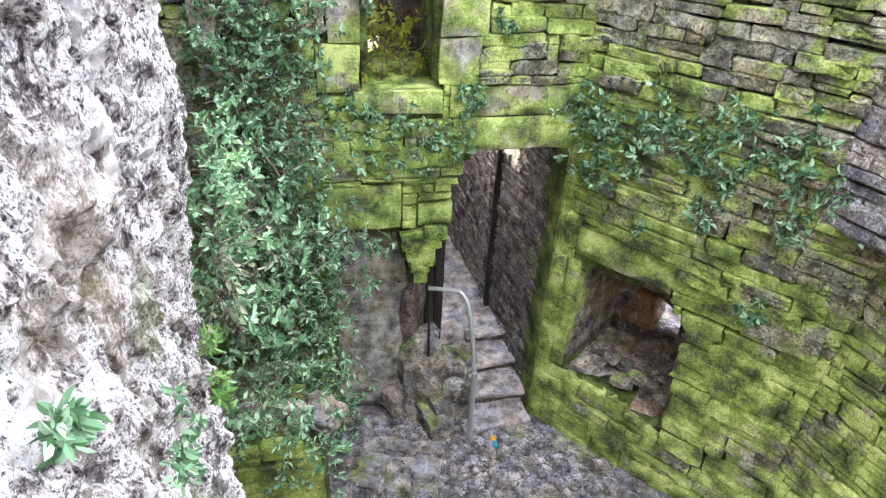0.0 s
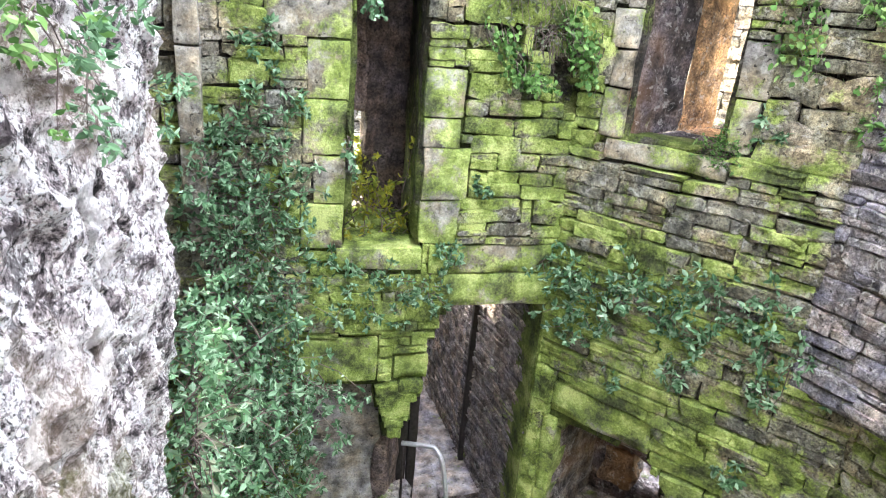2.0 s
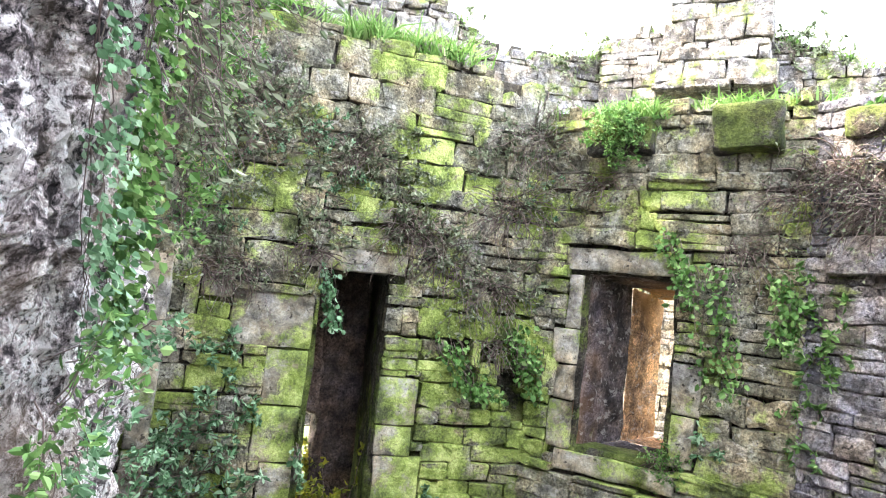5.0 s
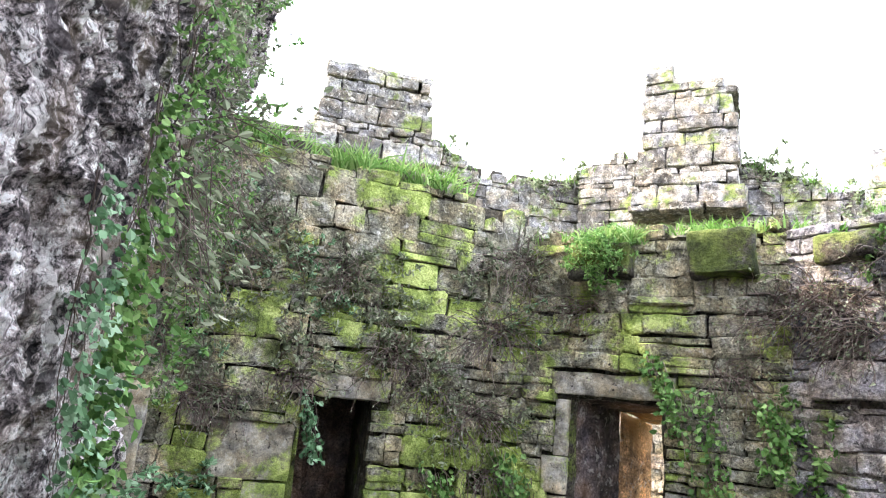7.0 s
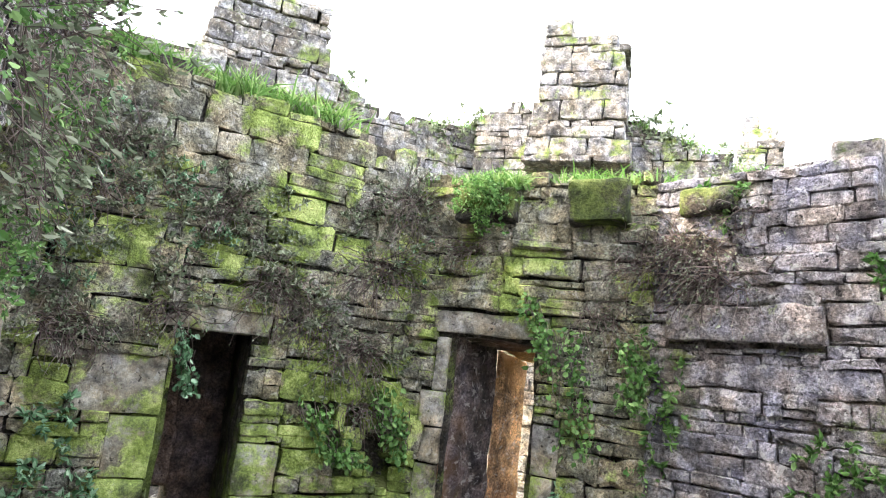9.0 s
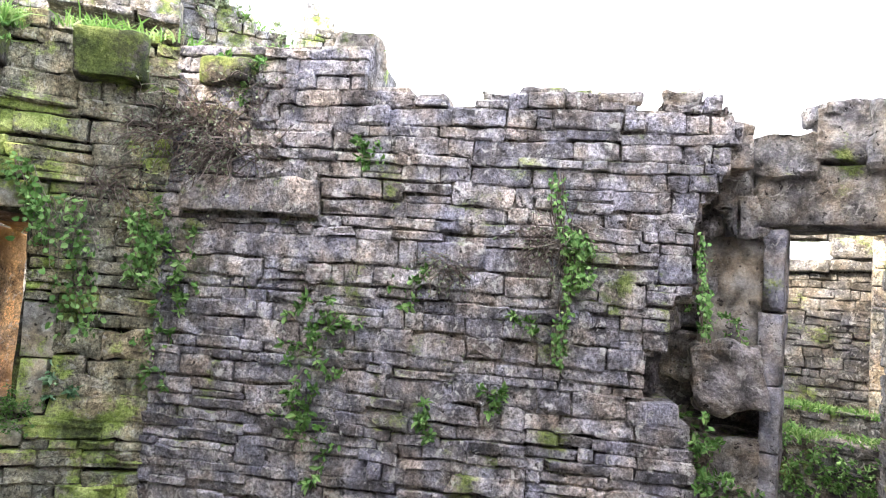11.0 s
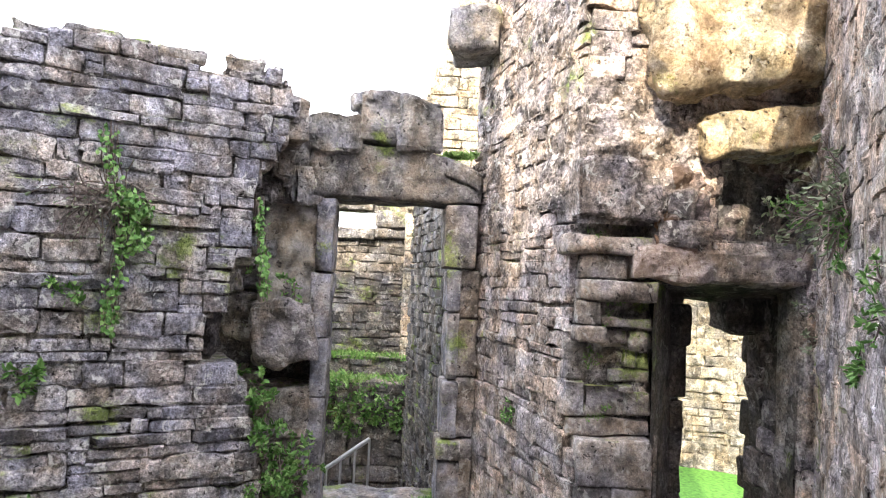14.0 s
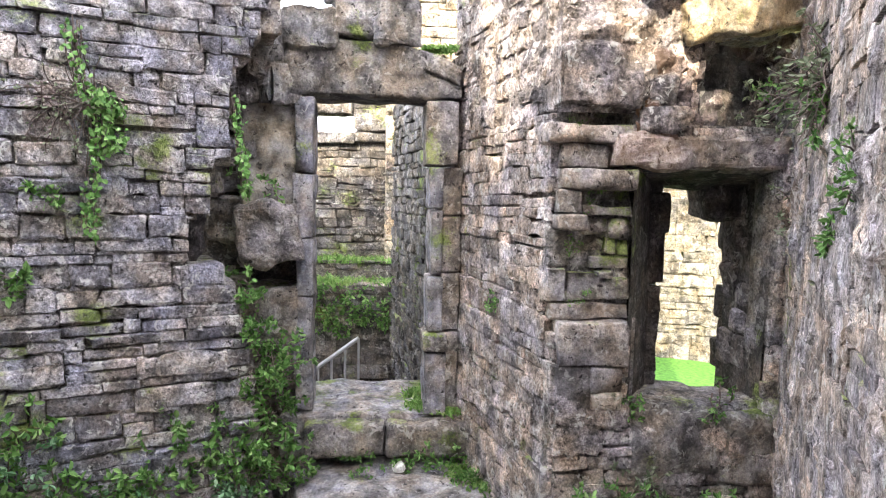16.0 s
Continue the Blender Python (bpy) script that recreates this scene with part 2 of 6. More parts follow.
def rubble_mat():
    """Pale, pitted lime-cast rubble of the near wall: white crust, pink-grey stone, dark pits."""
    m, nt, b = nodes_of("lime_crusted_rubble", 0.9)
    geo = nt.nodes.new("ShaderNodeNewGeometry")
    pos = geo.outputs["Position"]
    tilt = nt.nodes.new("ShaderNodeMapping")
    tilt.inputs["Rotation"].default_value = (radians(28), 0, 0)
    tilt.inputs["Scale"].default_value = (1.0, 1.0, 0.72)
    nt.links.new(pos, tilt.inputs[0])
    slant = tilt.outputs[0]
    a = noise_tex(nt, slant, 19.0, 9.0, 0.76, 0.3)
    f = noise_tex(nt, slant, 110.0, 8.0, 0.75)
    big = noise_tex(nt, slant, 2.6, 4.0)
    hgt = nt.nodes.new("ShaderNodeSeparateXYZ")
    nt.links.new(pos, hgt.inputs[0])
    # The crust tone drops towards darker stone with height.
    crust = calc(nt, "SUBTRACT", a, calc(nt, "MULTIPLY", stepped(nt, calc(nt, "ADD", hgt.outputs[2], calc(nt, "MULTIPLY", big, 1.6)), 6.6, 7.8), 0.068))
    col = ramp(nt, crust, [(0.39, (0.03, 0.026, 0.028)), (0.43, (0.22, 0.185, 0.19)), (0.485, (0.52, 0.465, 0.46)), (0.52, (0.88, 0.86, 0.85))])
    col = blend(nt, 1.0, col, ramp(nt, f, [(0.41, 0.05), (0.455, 0.8), (0.55, 1.4)]), "MULTIPLY")
    patch = noise_tex(nt, slant, 6.5, 10.0, 0.78, 0.6)
    col = blend(nt, calc(nt, "MULTIPLY", stepped(nt, patch, 0.445, 0.41), 0.8), col, (0.085, 0.07, 0.076))
    col = blend(nt, calc(nt, "MULTIPLY", stepped(nt, patch, 0.55, 0.585), 0.75), col, (0.84, 0.81, 0.79))
    col = blend(nt, calc(nt, "MULTIPLY", stepped(nt, big, 0.50, 0.64), 0.5), col, (0.43, 0.33, 0.235))
    grn = noise_tex(nt, pos, 3.4, 5.0)
    col = blend(nt, calc(nt, "MULTIPLY", stepped(nt, grn, 0.58, 0.68), 0.5), col, (0.23, 0.25, 0.09))
    nt.links.new(col, b.inputs["Base Color"])
    bp = nt.nodes.new("ShaderNodeBump")
    bp.inputs["Strength"].default_value = 1.0
    bp.inputs["Distance"].default_value = 0.035
    nt.links.new(calc(nt, "ADD", a, calc(nt, "MULTIPLY", f, 0.4)), bp.inputs["Height"])
    nt.links.new(bp.outputs[0], b.inputs["Normal"])
    return m


RUBBLE = rubble_mat()
# Dark tone for window and cavity recesses: their shade is put into the colour.
RECESS_DARK = stone_mat("dark_recess_stone", [(0.03, 0.026, 0.028), (0.09, 0.075, 0.075), (0.2, 0.16, 0.15)], moss=-0.25, joined=False, region=False, stain=0.6, warm=0.25, mortar=True)


def leaf_mat(name, c0, c1, c2):
    m, nt, b = nodes_of(name, 0.55)
    geo = nt.nodes.new("ShaderNodeNewGeometry")
    n = noise_tex(nt, geo.outputs["Position"], 5.0, 2.0)
    t = calc(nt, "ADD", calc(nt, "MULTIPLY", geo.outputs["Random Per Island"], 0.65), calc(nt, "MULTIPLY", n, 0.35))
    col = ramp(nt, t, [(0.1, c0), (0.5, c1), (0.9, c2)])
    nt.links.new(col, b.inputs["Base Color"])
    tr = nt.nodes.new("ShaderNodeBsdfTranslucent")
    nt.links.new(col, tr.inputs[0])
    mx = nt.nodes.new("ShaderNodeMixShader")
    mx.inputs[0].default_value = 0.3
    nt.links.new(b.outputs[0], mx.inputs[1])
    nt.links.new(tr.outputs[0], mx.inputs[2])
    nt.links.new(mx.outputs[0], nt.nodes["Material Output"].inputs[0])
    return m


LEAF = leaf_mat("shrub_leaf", (0.035, 0.09, 0.035), (0.17, 0.33, 0.17), (0.52, 0.70, 0.50))
IVY = leaf_mat("ivy_leaf", (0.04, 0.10, 0.025), (0.14, 0.29, 0.075), (0.38, 0.56, 0.22))
DULL = leaf_mat("dull_leaf", (0.07, 0.10, 0.05), (0.22, 0.26, 0.16), (0.46, 0.49, 0.36))
YELLOW = leaf_mat("yellow_leaf", (0.12, 0.17, 0.03), (0.28, 0.30, 0.04), (0.55, 0.48, 0.05))
GRASS = leaf_mat("grass_blade", (0.075, 0.17, 0.035), (0.15, 0.29, 0.065), (0.34, 0.44, 0.18))
TWIG = leaf_mat("dry_twig", (0.09, 0.065, 0.06), (0.2, 0.15, 0.135), (0.38, 0.32, 0.28))


def plain_mat(name, color, rough=0.5, metal=0.0, speck=0.3, scale=60.0):
    m, nt, b = nodes_of(name, rough)
    geo = nt.nodes.new("ShaderNodeNewGeometry")
    n = noise_tex(nt, geo.outputs["Position"], scale, 4.0, 0.6)
    col = blend(nt, 1.0, color, ramp(nt, n, [(0.3, 1 - speck), (0.7, 1 + speck)]), "MULTIPLY")
    nt.links.new(col, b.inputs["Base Color"])
    b.inputs["Metallic"].default_value = metal
    return m


STEEL = plain_mat("galvanised_steel", (0.55, 0.56, 0.58), 0.4, 0.7, 0.15, 40)
TIMBER = plain_mat("blackened_timber", (0.03, 0.025, 0.022), 0.8, 0, 0.4, 20)
CAN_BLUE = plain_mat("can_blue", (0.05, 0.33, 0.55), 0.3, 0.2, 0.05)
CAN_ORANGE = plain_mat("can_orange", (0.85, 0.38, 0.05), 0.3, 0.2, 0.05)
LAWN = plain_mat("lawn", (0.055, 0.14, 0.02), 0.9, 0, 0.5, 14)
GRAVEL = stone_mat("gravel_ground", grain=0.6, palette= [(0.09, 0.08, 0.082), (0.15, 0.135, 0.14), (0.2, 0.185, 0.19)], moss=-0.2, region=False, lichen=0.35, stain=0.5, mortar=True)
GROUND = stone_mat("far_ground", [(0.12, 0.13, 0.08), (0.2, 0.2, 0.14), (0.26, 0.25, 0.18)], moss=0.1, region=False, mortar=True)


# ---- mesh helpers ----
def mesh_of(name, verts, faces, mat, smooth=True):
    me = bpy.data.meshes.new(name)
    verts = np.asarray(verts, dtype=np.float32)
    if isinstance(faces, np.ndarray):
        k = faces.shape[1]
        me.vertices.add(len(verts))
        me.vertices.foreach_set("co", verts.ravel())
        me.loops.add(faces.size)
        me.loops.foreach_set("vertex_index", faces.astype(np.int32).ravel())
        me.polygons.add(len(faces))
        me.polygons.foreach_set("loop_start", np.arange(0, faces.size, k, dtype=np.int32))
        me.update(calc_edges=True)
        me.validate()
    else:
        me.from_pydata(verts.tolist(), [], faces)
        me.update()
    me.polygons.foreach_set("use_smooth", [smooth] * len(me.polygons))
    me.materials.append(mat)
    return me


def put(name, me, parent=None, label="", m=None):
    ob = new(name, me)
    if m is not None:
        ob.matrix_basis = m
    if parent is not None:
        ob.parent = parent
    if label:
        ob["label"] = label
    return ob


def root(name, at, label, category, group="", kind=""):
    ob = new(name)
    ob.empty_display_size = 0.1
    ob.matrix_basis = Matrix.Translation(at)
    return tagged(ob, label, category, group, kind)


def block_mesh(name, size, mat, seed=0, r=0.03, amp=0.02, cell=0.07, freq=4.0, flat=False):
    """A rough squared stone, worn round at its edges, centred on its own middle."""
    sx, sy, sz = (s / 2 for s in size)
    n = [max(2, min(36, int(2 * s / cell))) for s in (sx, sy, sz)]
    verts, index, faces = [], {}, []
    off = Vector((seed * 7.13, seed * 3.7, seed * 1.9))
    r = min(r, 0.45 * min(sx, sy, sz))

    def vert(p):
        key = tuple(round(c, 5) for c in p)
        if key not in index:
            q = Vector((max(-sx + r, min(sx - r, p[0])), max(-sy + r, min(sy - r, p[1])), max(-sz + r, min(sz - r, p[2]))))
            d = Vector(p) - q
            d.normalize()
            w = noise.fractal(Vector(p) * freq + off, 1.0, 2.0, 4) * amp
            chip = max(0.0, noise.noise(Vector(p) * 3.1 + off * 1.7) - 0.25) * amp * 4 * (1 if abs(d.x) < 0.95 and abs(d.y) < 0.95 and abs(d.z) < 0.95 else 0.25)
            verts.append(q + d * (r + w - chip))
            index[key] = len(verts) - 1
        return index[key]

    s = (sx, sy, sz)
    marks = []
    for h, k in zip(s, n):
        inner = [-h + r + 2 * (h - r) * i / k for i in range(k + 1)]
        marks.append([-h] + inner + [h])
    for axis in range(3):
        u, v = (axis + 1) % 3, (axis + 2) % 3
        for side in (-1, 1):
            for i in range(len(marks[u]) - 1):
                for j in range(len(marks[v]) - 1):
                    quad = []
                    for di, dj in ((0, 0), (1, 0), (1, 1), (0, 1)):
                        p = [0, 0, 0]
                        p[axis] = side * s[axis]
                        p[u] = marks[u][i + di]
                        p[v] = marks[v][j + dj]
                        quad.append(vert(p))
                    faces.append(quad if side > 0 else quad[::-1])
    return mesh_of(name, [tuple(v) for v in verts], faces, mat, not flat)


def rock_mesh(name, size, mat, seed=0, amp=0.3, sub=3):
    bm = bmesh.new()
    bmesh.ops.create_icosphere(bm, subdivisions=sub, radius=0.5)
    off = Vector((seed * 5.1, seed * 2.3, seed))
    for v in bm.verts:
        c = Vector([max(-0.36, min(0.36, x)) for x in v.co]) * 1.25
        w = 1 + amp * noise.fractal(v.co * 2.4 + off, 1.0, 2.0, 4)
        v.co = Vector((c.x * size[0], c.y * size[1], c.z * size[2])) * w
    me = bpy.data.meshes.new(name)
    bm.to_mesh(me)
    bm.free()
    me.polygons.foreach_set("use_smooth", [False] * len(me.polygons))
    me.materials.append(mat)
    return me


def tube_arrays(lines, radius, sides=4):
    """Thin tubes along polylines, tapered to the end."""
    vs, fs = [], []
    for line in lines:
        base = len(vs)
        k = len(line)
        for i, p in enumerate(line):
            a = Vector(line[max(0, i - 1)])
            b = Vector(line[min(k - 1, i + 1)])
            d = (b - a).normalized()
            side = d.orthogonal().normalized()
            other = d.cross(side)
            rr = radius * (1 - 0.6 * i / max(1, k - 1))
            for s in range(sides):
                an = 2 * math.pi * s / sides
                vs.append(Vector(p) + rr * (math.cos(an) * side + math.sin(an) * other))
        for i in range(k - 1):
            for s in range(sides):
                t = (s + 1) % sides
                fs.append((base + i * sides + s, base + i * sides + t, base + (i + 1) * sides + t, base + (i + 1) * sides + s))
    return [tuple(v) for v in vs], fs


# templates of facing stones: unit wide, unit high, face towards +y
def stone_templates(count, nx=6, nz=4, seed=3):
    rng = np.random.default_rng(seed)
    out = []
    gx, gz = np.meshgrid(np.array((-0.5, -0.445, -0.16, 0.16, 0.445, 0.5)), np.array((-0.5, -0.37, 0.37, 0.5)))
    edge = np.zeros((nz, nx), bool)
    edge[0], edge[-1], edge[:, 0], edge[:, -1] = True, True, True, True
    corner = np.zeros((nz, nx), bool)
    corner[[0, 0, -1, -1], [0, -1, 0, -1]] = True
    ring = [(0, i) for i in range(nx)] + [(j, nx - 1) for j in range(1, nz)] + [(nz - 1, i) for i in range(nx - 2, -1, -1)] + [(j, 0) for j in range(nz - 2, 0, -1)]
    faces = [(j * nx + i, j * nx + i + 1, (j + 1) * nx + i + 1, (j + 1) * nx + i) for j in range(nz - 1) for i in range(nx - 1)]
    n0 = nx * nz
    for k in range(len(ring)):
        a, b = ring[k], ring[(k + 1) % len(ring)]
        faces.append((a[0] * nx + a[1], n0 + k, n0 + (k + 1) % len(ring), b[0] * nx + b[1]))
    faces = np.array(faces)
    for k in range(count):
        rough = 1.0 if k % 4 else 2.2
        x = gx + rng.normal(0, 0.02, gx.shape) * rough
        z = gz + rng.normal(0, 0.045, gz.shape) * rough
        x = np.where(corner, gx * rng.uniform(0.9, 1.0, gx.shape), x)
        z = np.where(corner, gz * rng.uniform(0.74, 1.0, gx.shape), z)
        slope = rng.normal(0, 0.14, 2) * rough
        y = 0.82 + rng.normal(0, 0.055, gx.shape) * rough + slope[0] * gx + slope[1] * gz
        y = np.where(edge, y * rng.uniform(0.66, 0.95, gx.shape), y)
        y = np.where(corner, y * 0.85, y)
        front = np.stack([x.ravel(), y.ravel(), z.ravel()], 1)
        back = np.array([[x[j, i], -1.0, z[j, i]] for j, i in ring])
        out.append(np.vstack([front, back]))
    return out, faces


TEMPLATES, STONE_FACES = stone_templates(48)
STONE_FACES = STONE_FACES[:, ::-1]
SHARED = {}


def shared_stone(k, mat):
    if (k, mat.name) not in SHARED:
        SHARED[(k, mat.name)] = mesh_of("stone", TEMPLATES[k], STONE_FACES, mat, False)
    return SHARED[(k, mat.name)]


class Wall:
    """A wall of facing stones over a mortared core, along the plan line a to b with its face to the right of that way."""

    def __init__(self, name, a, b, z0, z1, thick, solid, label, mats, core_mat, seed, h=(0.07, 0.16), l=(0.16, 0.5), deep=0.05,
                 u0=0.0, u1=None, blocks=(), near=None, parts=300, cell=0.1, rough=0.03, spots=(), joint=0.026):
        self.a, d = Vector((*a, 0)), Vector((b[0] - a[0], b[1] - a[1], 0))
        self.length = d.length
        self.u = d.normalized()
        self.n = Vector((self.u.y, -self.u.x, 0))
        self.z0, self.z1, self.u0, self.u1 = z0, z1, u0, self.length if u1 is None else u1
        self.solid, self.blocks, self.spots, self.joint = solid, blocks, spots, joint
        self.rng = random.Random(seed)
        self.seed = seed
        self.body = self.core(name, thick, core_mat, cell, rough)
        tagged(self.body, label, "wall", "", "structure")
        self.face(h, l, deep, mats, near, parts)

    def pt(self, u, z, off=0.0):
        p = self.a + self.u * u + self.n * off
        return Vector((p.x, p.y, z))

    def axes(self, u, z, off=0.0, roll=0.0):
        m = Matrix((self.u, self.n, (0, 0, 1))).transposed().to_4x4()
        m.translation = self.pt(u, z, off)
        return m @ Matrix.Rotation(radians(roll), 4, "Y")

    def core(self, name, thick, mat, cell, rough):
        nu = max(1, int(round((self.u1 - self.u0) / cell)))
        nz = max(1, int(round((self.z1 - self.z0) / cell)))
        us = np.linspace(self.u0, self.u1, nu + 1)
        zs = np.linspace(self.z0, self.z1, nz + 1)
        full = np.zeros((nu + 2, nz + 2), bool)
        for i in range(nu):
            for j in range(nz):
                full[i + 1, j + 1] = self.solid((us[i] + us[i + 1]) / 2, (zs[j] + zs[j + 1]) / 2)
        verts, index, faces = [], {}, []

        def vert(i, j, k):
            if (i, j, k) not in index:
                p = Vector((us[i] * 3, zs[j] * 3, self.seed + 4.0 * k))
                w = noise.noise_vector(p) * rough
                edge = 0.0 if i in (0, nu) else 0.7
                index[(i, j, k)] = len(verts)
                verts.append(self.pt(us[i] + w.x * edge, zs[j] + (w.y * 0.7 if 0 < j else 0), (-thick * k if k < 2 else -thick * 0.5) + (w.z - self.hollow(us[i], zs[j]) if k == 0 else 0) - self.joint))
            return index[(i, j, k)]

        for i in range(nu):
            for j in range(nz):
                if not full[i + 1, j + 1]:
                    continue
                faces.append((vert(i, j, 0), vert(i + 1, j, 0), vert(i + 1, j + 1, 0), vert(i, j + 1, 0)))
                faces.append((vert(i, j, 1), vert(i, j + 1, 1), vert(i + 1, j + 1, 1), vert(i + 1, j, 1)))
                for (di, dj), (p, q) in (((-1, 0), ((i, j + 1), (i, j))), ((1, 0), ((i + 1, j), (i + 1, j + 1))), ((0, -1), ((i, j), (i + 1, j))), ((0, 1), ((i + 1, j + 1), (i, j + 1)))):
                    if not full[i + 1 + di, j + 1 + dj]:
                        faces.append((vert(*p, 0), vert(*p, 2), vert(*q, 2), vert(*q, 0)))
                        faces.append((vert(*p, 2), vert(*p, 1), vert(*q, 1), vert(*q, 2)))
        return put(name, mesh_of(name, [tuple(v) for v in verts], faces, mat))

    def hollow(self, u, z):
        return max([0.2 * max(0.0, 1 - ((u - a) ** 2 + (z - b) ** 2) / r ** 2) for a, b, r in self.spots], default=0.0)

    def free(self, u, z):
        if not self.solid(u, z) or self.hollow(u, z) > 0.05:
            return False
        return not any(b[0] < u < b[1] and b[2] < z < b[3] for b in self.blocks)

    def face(self, hs, ls, deep, mats, near, parts):
        rng, items = self.rng, []
        z = self.z0
        while z < self.z1 - 0.03:
            lo_h, hi_h = hs(z) if callable(hs) else hs
            h = rng.uniform(lo_h, hi_h) if rng.random() > 0.15 else rng.uniform(hi_h, hi_h * 1.4)
            h = min(h, self.z1 - z)
            du = 0.02
            k = int((self.u1 - self.u0) / du)
            low = [self.free(self.u0 + (i + 0.5) * du, z + 0.15 * h) and self.free(self.u0 + (i + 0.5) * du, z + 0.42 * h) for i in range(k)]
            top = [self.free(self.u0 + (i + 0.5) * du, z + 0.58 * h) and self.free(self.u0 + (i + 0.5) * du, z + 0.85 * h) for i in range(k)]
            rows = (([a and b for a, b in zip(low, top)], z, h), ([a and not b for a, b in zip(low, top)], z, 0.5 * h), ([b and not a for a, b in zip(low, top)], z + 0.5 * h, 0.5 * h))
            for good_cells, zr, hr in rows:
                start = None
                for i, good in enumerate(good_cells + [False]):
                    if good and start is None:
                        start = i
                    if not good and start is not None:
                        lo, hi = self.u0 + start * du, self.u0 + i * du
                        start = None
                        while hi - lo > 0.03:
                            L = rng.uniform(*ls) * (0.75 + 2.2 * hr) if rng.random() > 0.2 else rng.uniform(ls[0] * 0.5, ls[0])
                            if hi - lo - L < ls[0] * 0.5:
                                L = hi - lo
                            L = min(L, ls[1] * 1.7)
                            if hr > 0.12 and rng.random() < 0.22:
                                s = rng.uniform(0.35, 0.65)
                                items.append((lo + L / 2, zr + hr * s / 2, L, hr * s))
                                items.append((lo + L / 2, zr + hr * (1 + s) / 2, L, hr * (1 - s)))
                            else:
                                items.append((lo + L / 2, zr + hr / 2, L, hr))
                            lo += L
            z += h
        cu, cz = near or ((self.u0 + self.u1) / 2, 5.5)
        order = sorted(range(len(items)), key=lambda i: (items[i][0] - cu) ** 2 + (items[i][1] - cz) ** 2)
        allv, allf, base = [], [], 0
        for rank, i in enumerate(order):
            u, zc, L, h = items[i]
            gap = rng.uniform(0.0, 0.014)
            wave = 0.02 * noise.noise(Vector((u * 1.1, zc * 1.7, self.seed)))
            D = deep * rng.uniform(0.7, 1.15)
            m = self.axes(u, zc + wave + rng.gauss(0, 0.006), rng.uniform(-0.3, 0.2) * deep, rng.gauss(0, 1.7)) @ Matrix.Diagonal((L - gap, D, (h - gap * 0.8) * rng.uniform(0.9, 1.08), 1))
            k = rng.randrange(len(TEMPLATES))
            if rank < parts:
                put("stone", shared_stone(k, mats[1]), self.body, "", m)
            else:
                t = TEMPLATES[k] @ np.array(m.to_3x3()).T + np.array(m.translation)
                allv.append(t)
                allf.append(STONE_FACES + base)
                base += len(t)
        if allv:
            ob = put("stone_facing", mesh_of("stone_facing", np.vstack(allv), np.vstack(allf), mats[0], False), self.body)
            ob["kind"] = "stuff"

    def ashlar(self, rows, mat=None, proud=0.02, deep=0.3, r=0.009, amp=0.014, label="squared dressed stone block"):
        for k, (u0, u1, z0, z1) in enumerate(rows):
            me = block_mesh("dressed_block", (u1 - u0 - 0.012, deep, z1 - z0 - 0.012), mat or ASHLAR, seed=self.seed + k + int(z0 * 37), r=r, amp=amp, flat=amp > 0.03)
            put("dressed_block", me, self.body, label, self.axes((u0 + u1) / 2, (z0 + z1) / 2, proud - deep / 2))


def inside(poly, u, z):
    c = False
    for i in range(len(poly)):
        (x1, y1), (x2, y2) = poly[i], poly[i - 1]
        if (y1 > z) != (y2 > z) and u < (x2 - x1) * (z - y1) / (y2 - y1) + x1:
            c = not c
    return c


def along(pts, u):
    for (u0, z0), (u1, z1) in zip(pts, pts[1:]):
        if u <= u1:
            return z0 + (z1 - z0) * (u - u0) / (u1 - u0)
    return pts[-1][1]


# ---- plan ----
PAB, A0, PB1, PB2 = (1.16, 5.48), (-3.24, 4.54), (2.8, 4.2), (4.69, 0.71)
DL, DR, C1, D2, E1 = (5.21, 0.57), (5.37, -0.70), (3.90, -1.18), (4.02, -2.51), (0.9, -1.25)
L0, L1 = (-0.40, -0.6), (-0.93, 2.56)

# ---- structure: ground ----
def sheet(name, x0, x1, y0, y1, z, n, mat, amp, label, category="ground", kind="structure", skirt=None):
    """A level sheet with gentle unevenness; with a skirt it is a slab down to that height."""
    xs, ys = np.linspace(x0, x1, n + 1), np.linspace(y0, y1, n + 1)
    verts = [(x, y, z + amp * noise.fractal(Vector((x * 1.4, y * 1.4, z)), 1.0, 2.0, 4)) for y in ys for x in xs]
    faces = [(j * (n + 1) + i, j * (n + 1) + i + 1, (j + 1) * (n + 1) + i + 1, (j + 1) * (n + 1) + i) for j in range(n) for i in range(n)]
    if skirt is not None:
        rim = [i for i in range(n + 1)] + [j * (n + 1) + n for j in range(1, n + 1)] + [n * (n + 1) + i for i in range(n - 1, -1, -1)] + [j * (n + 1) for j in range(n - 1, 0, -1)]
        base = len(verts)
        verts += [(verts[i][0], verts[i][1], skirt) for i in rim]
        for k in range(len(rim)):
            q = (k + 1) % len(rim)
            faces.append((rim[k], base + k, base + q, rim[q]))
        faces.append(tuple(base + k for k in range(len(rim)))[::-1])
    return tagged(put(name, mesh_of(name, verts, faces, mat)), label, category, "", kind)


sheet("ground", -600, 600, -600, 600, -0.03, 8, GROUND, 0.0, "rough grassy ground reaching to the horizon")
sheet("pavement", -3.2, 4.6, -1.5, 8.9, 0.0, 90, GRAVEL, 0.03, "trodden grey gravel and earth floor of the lower court", "floor")

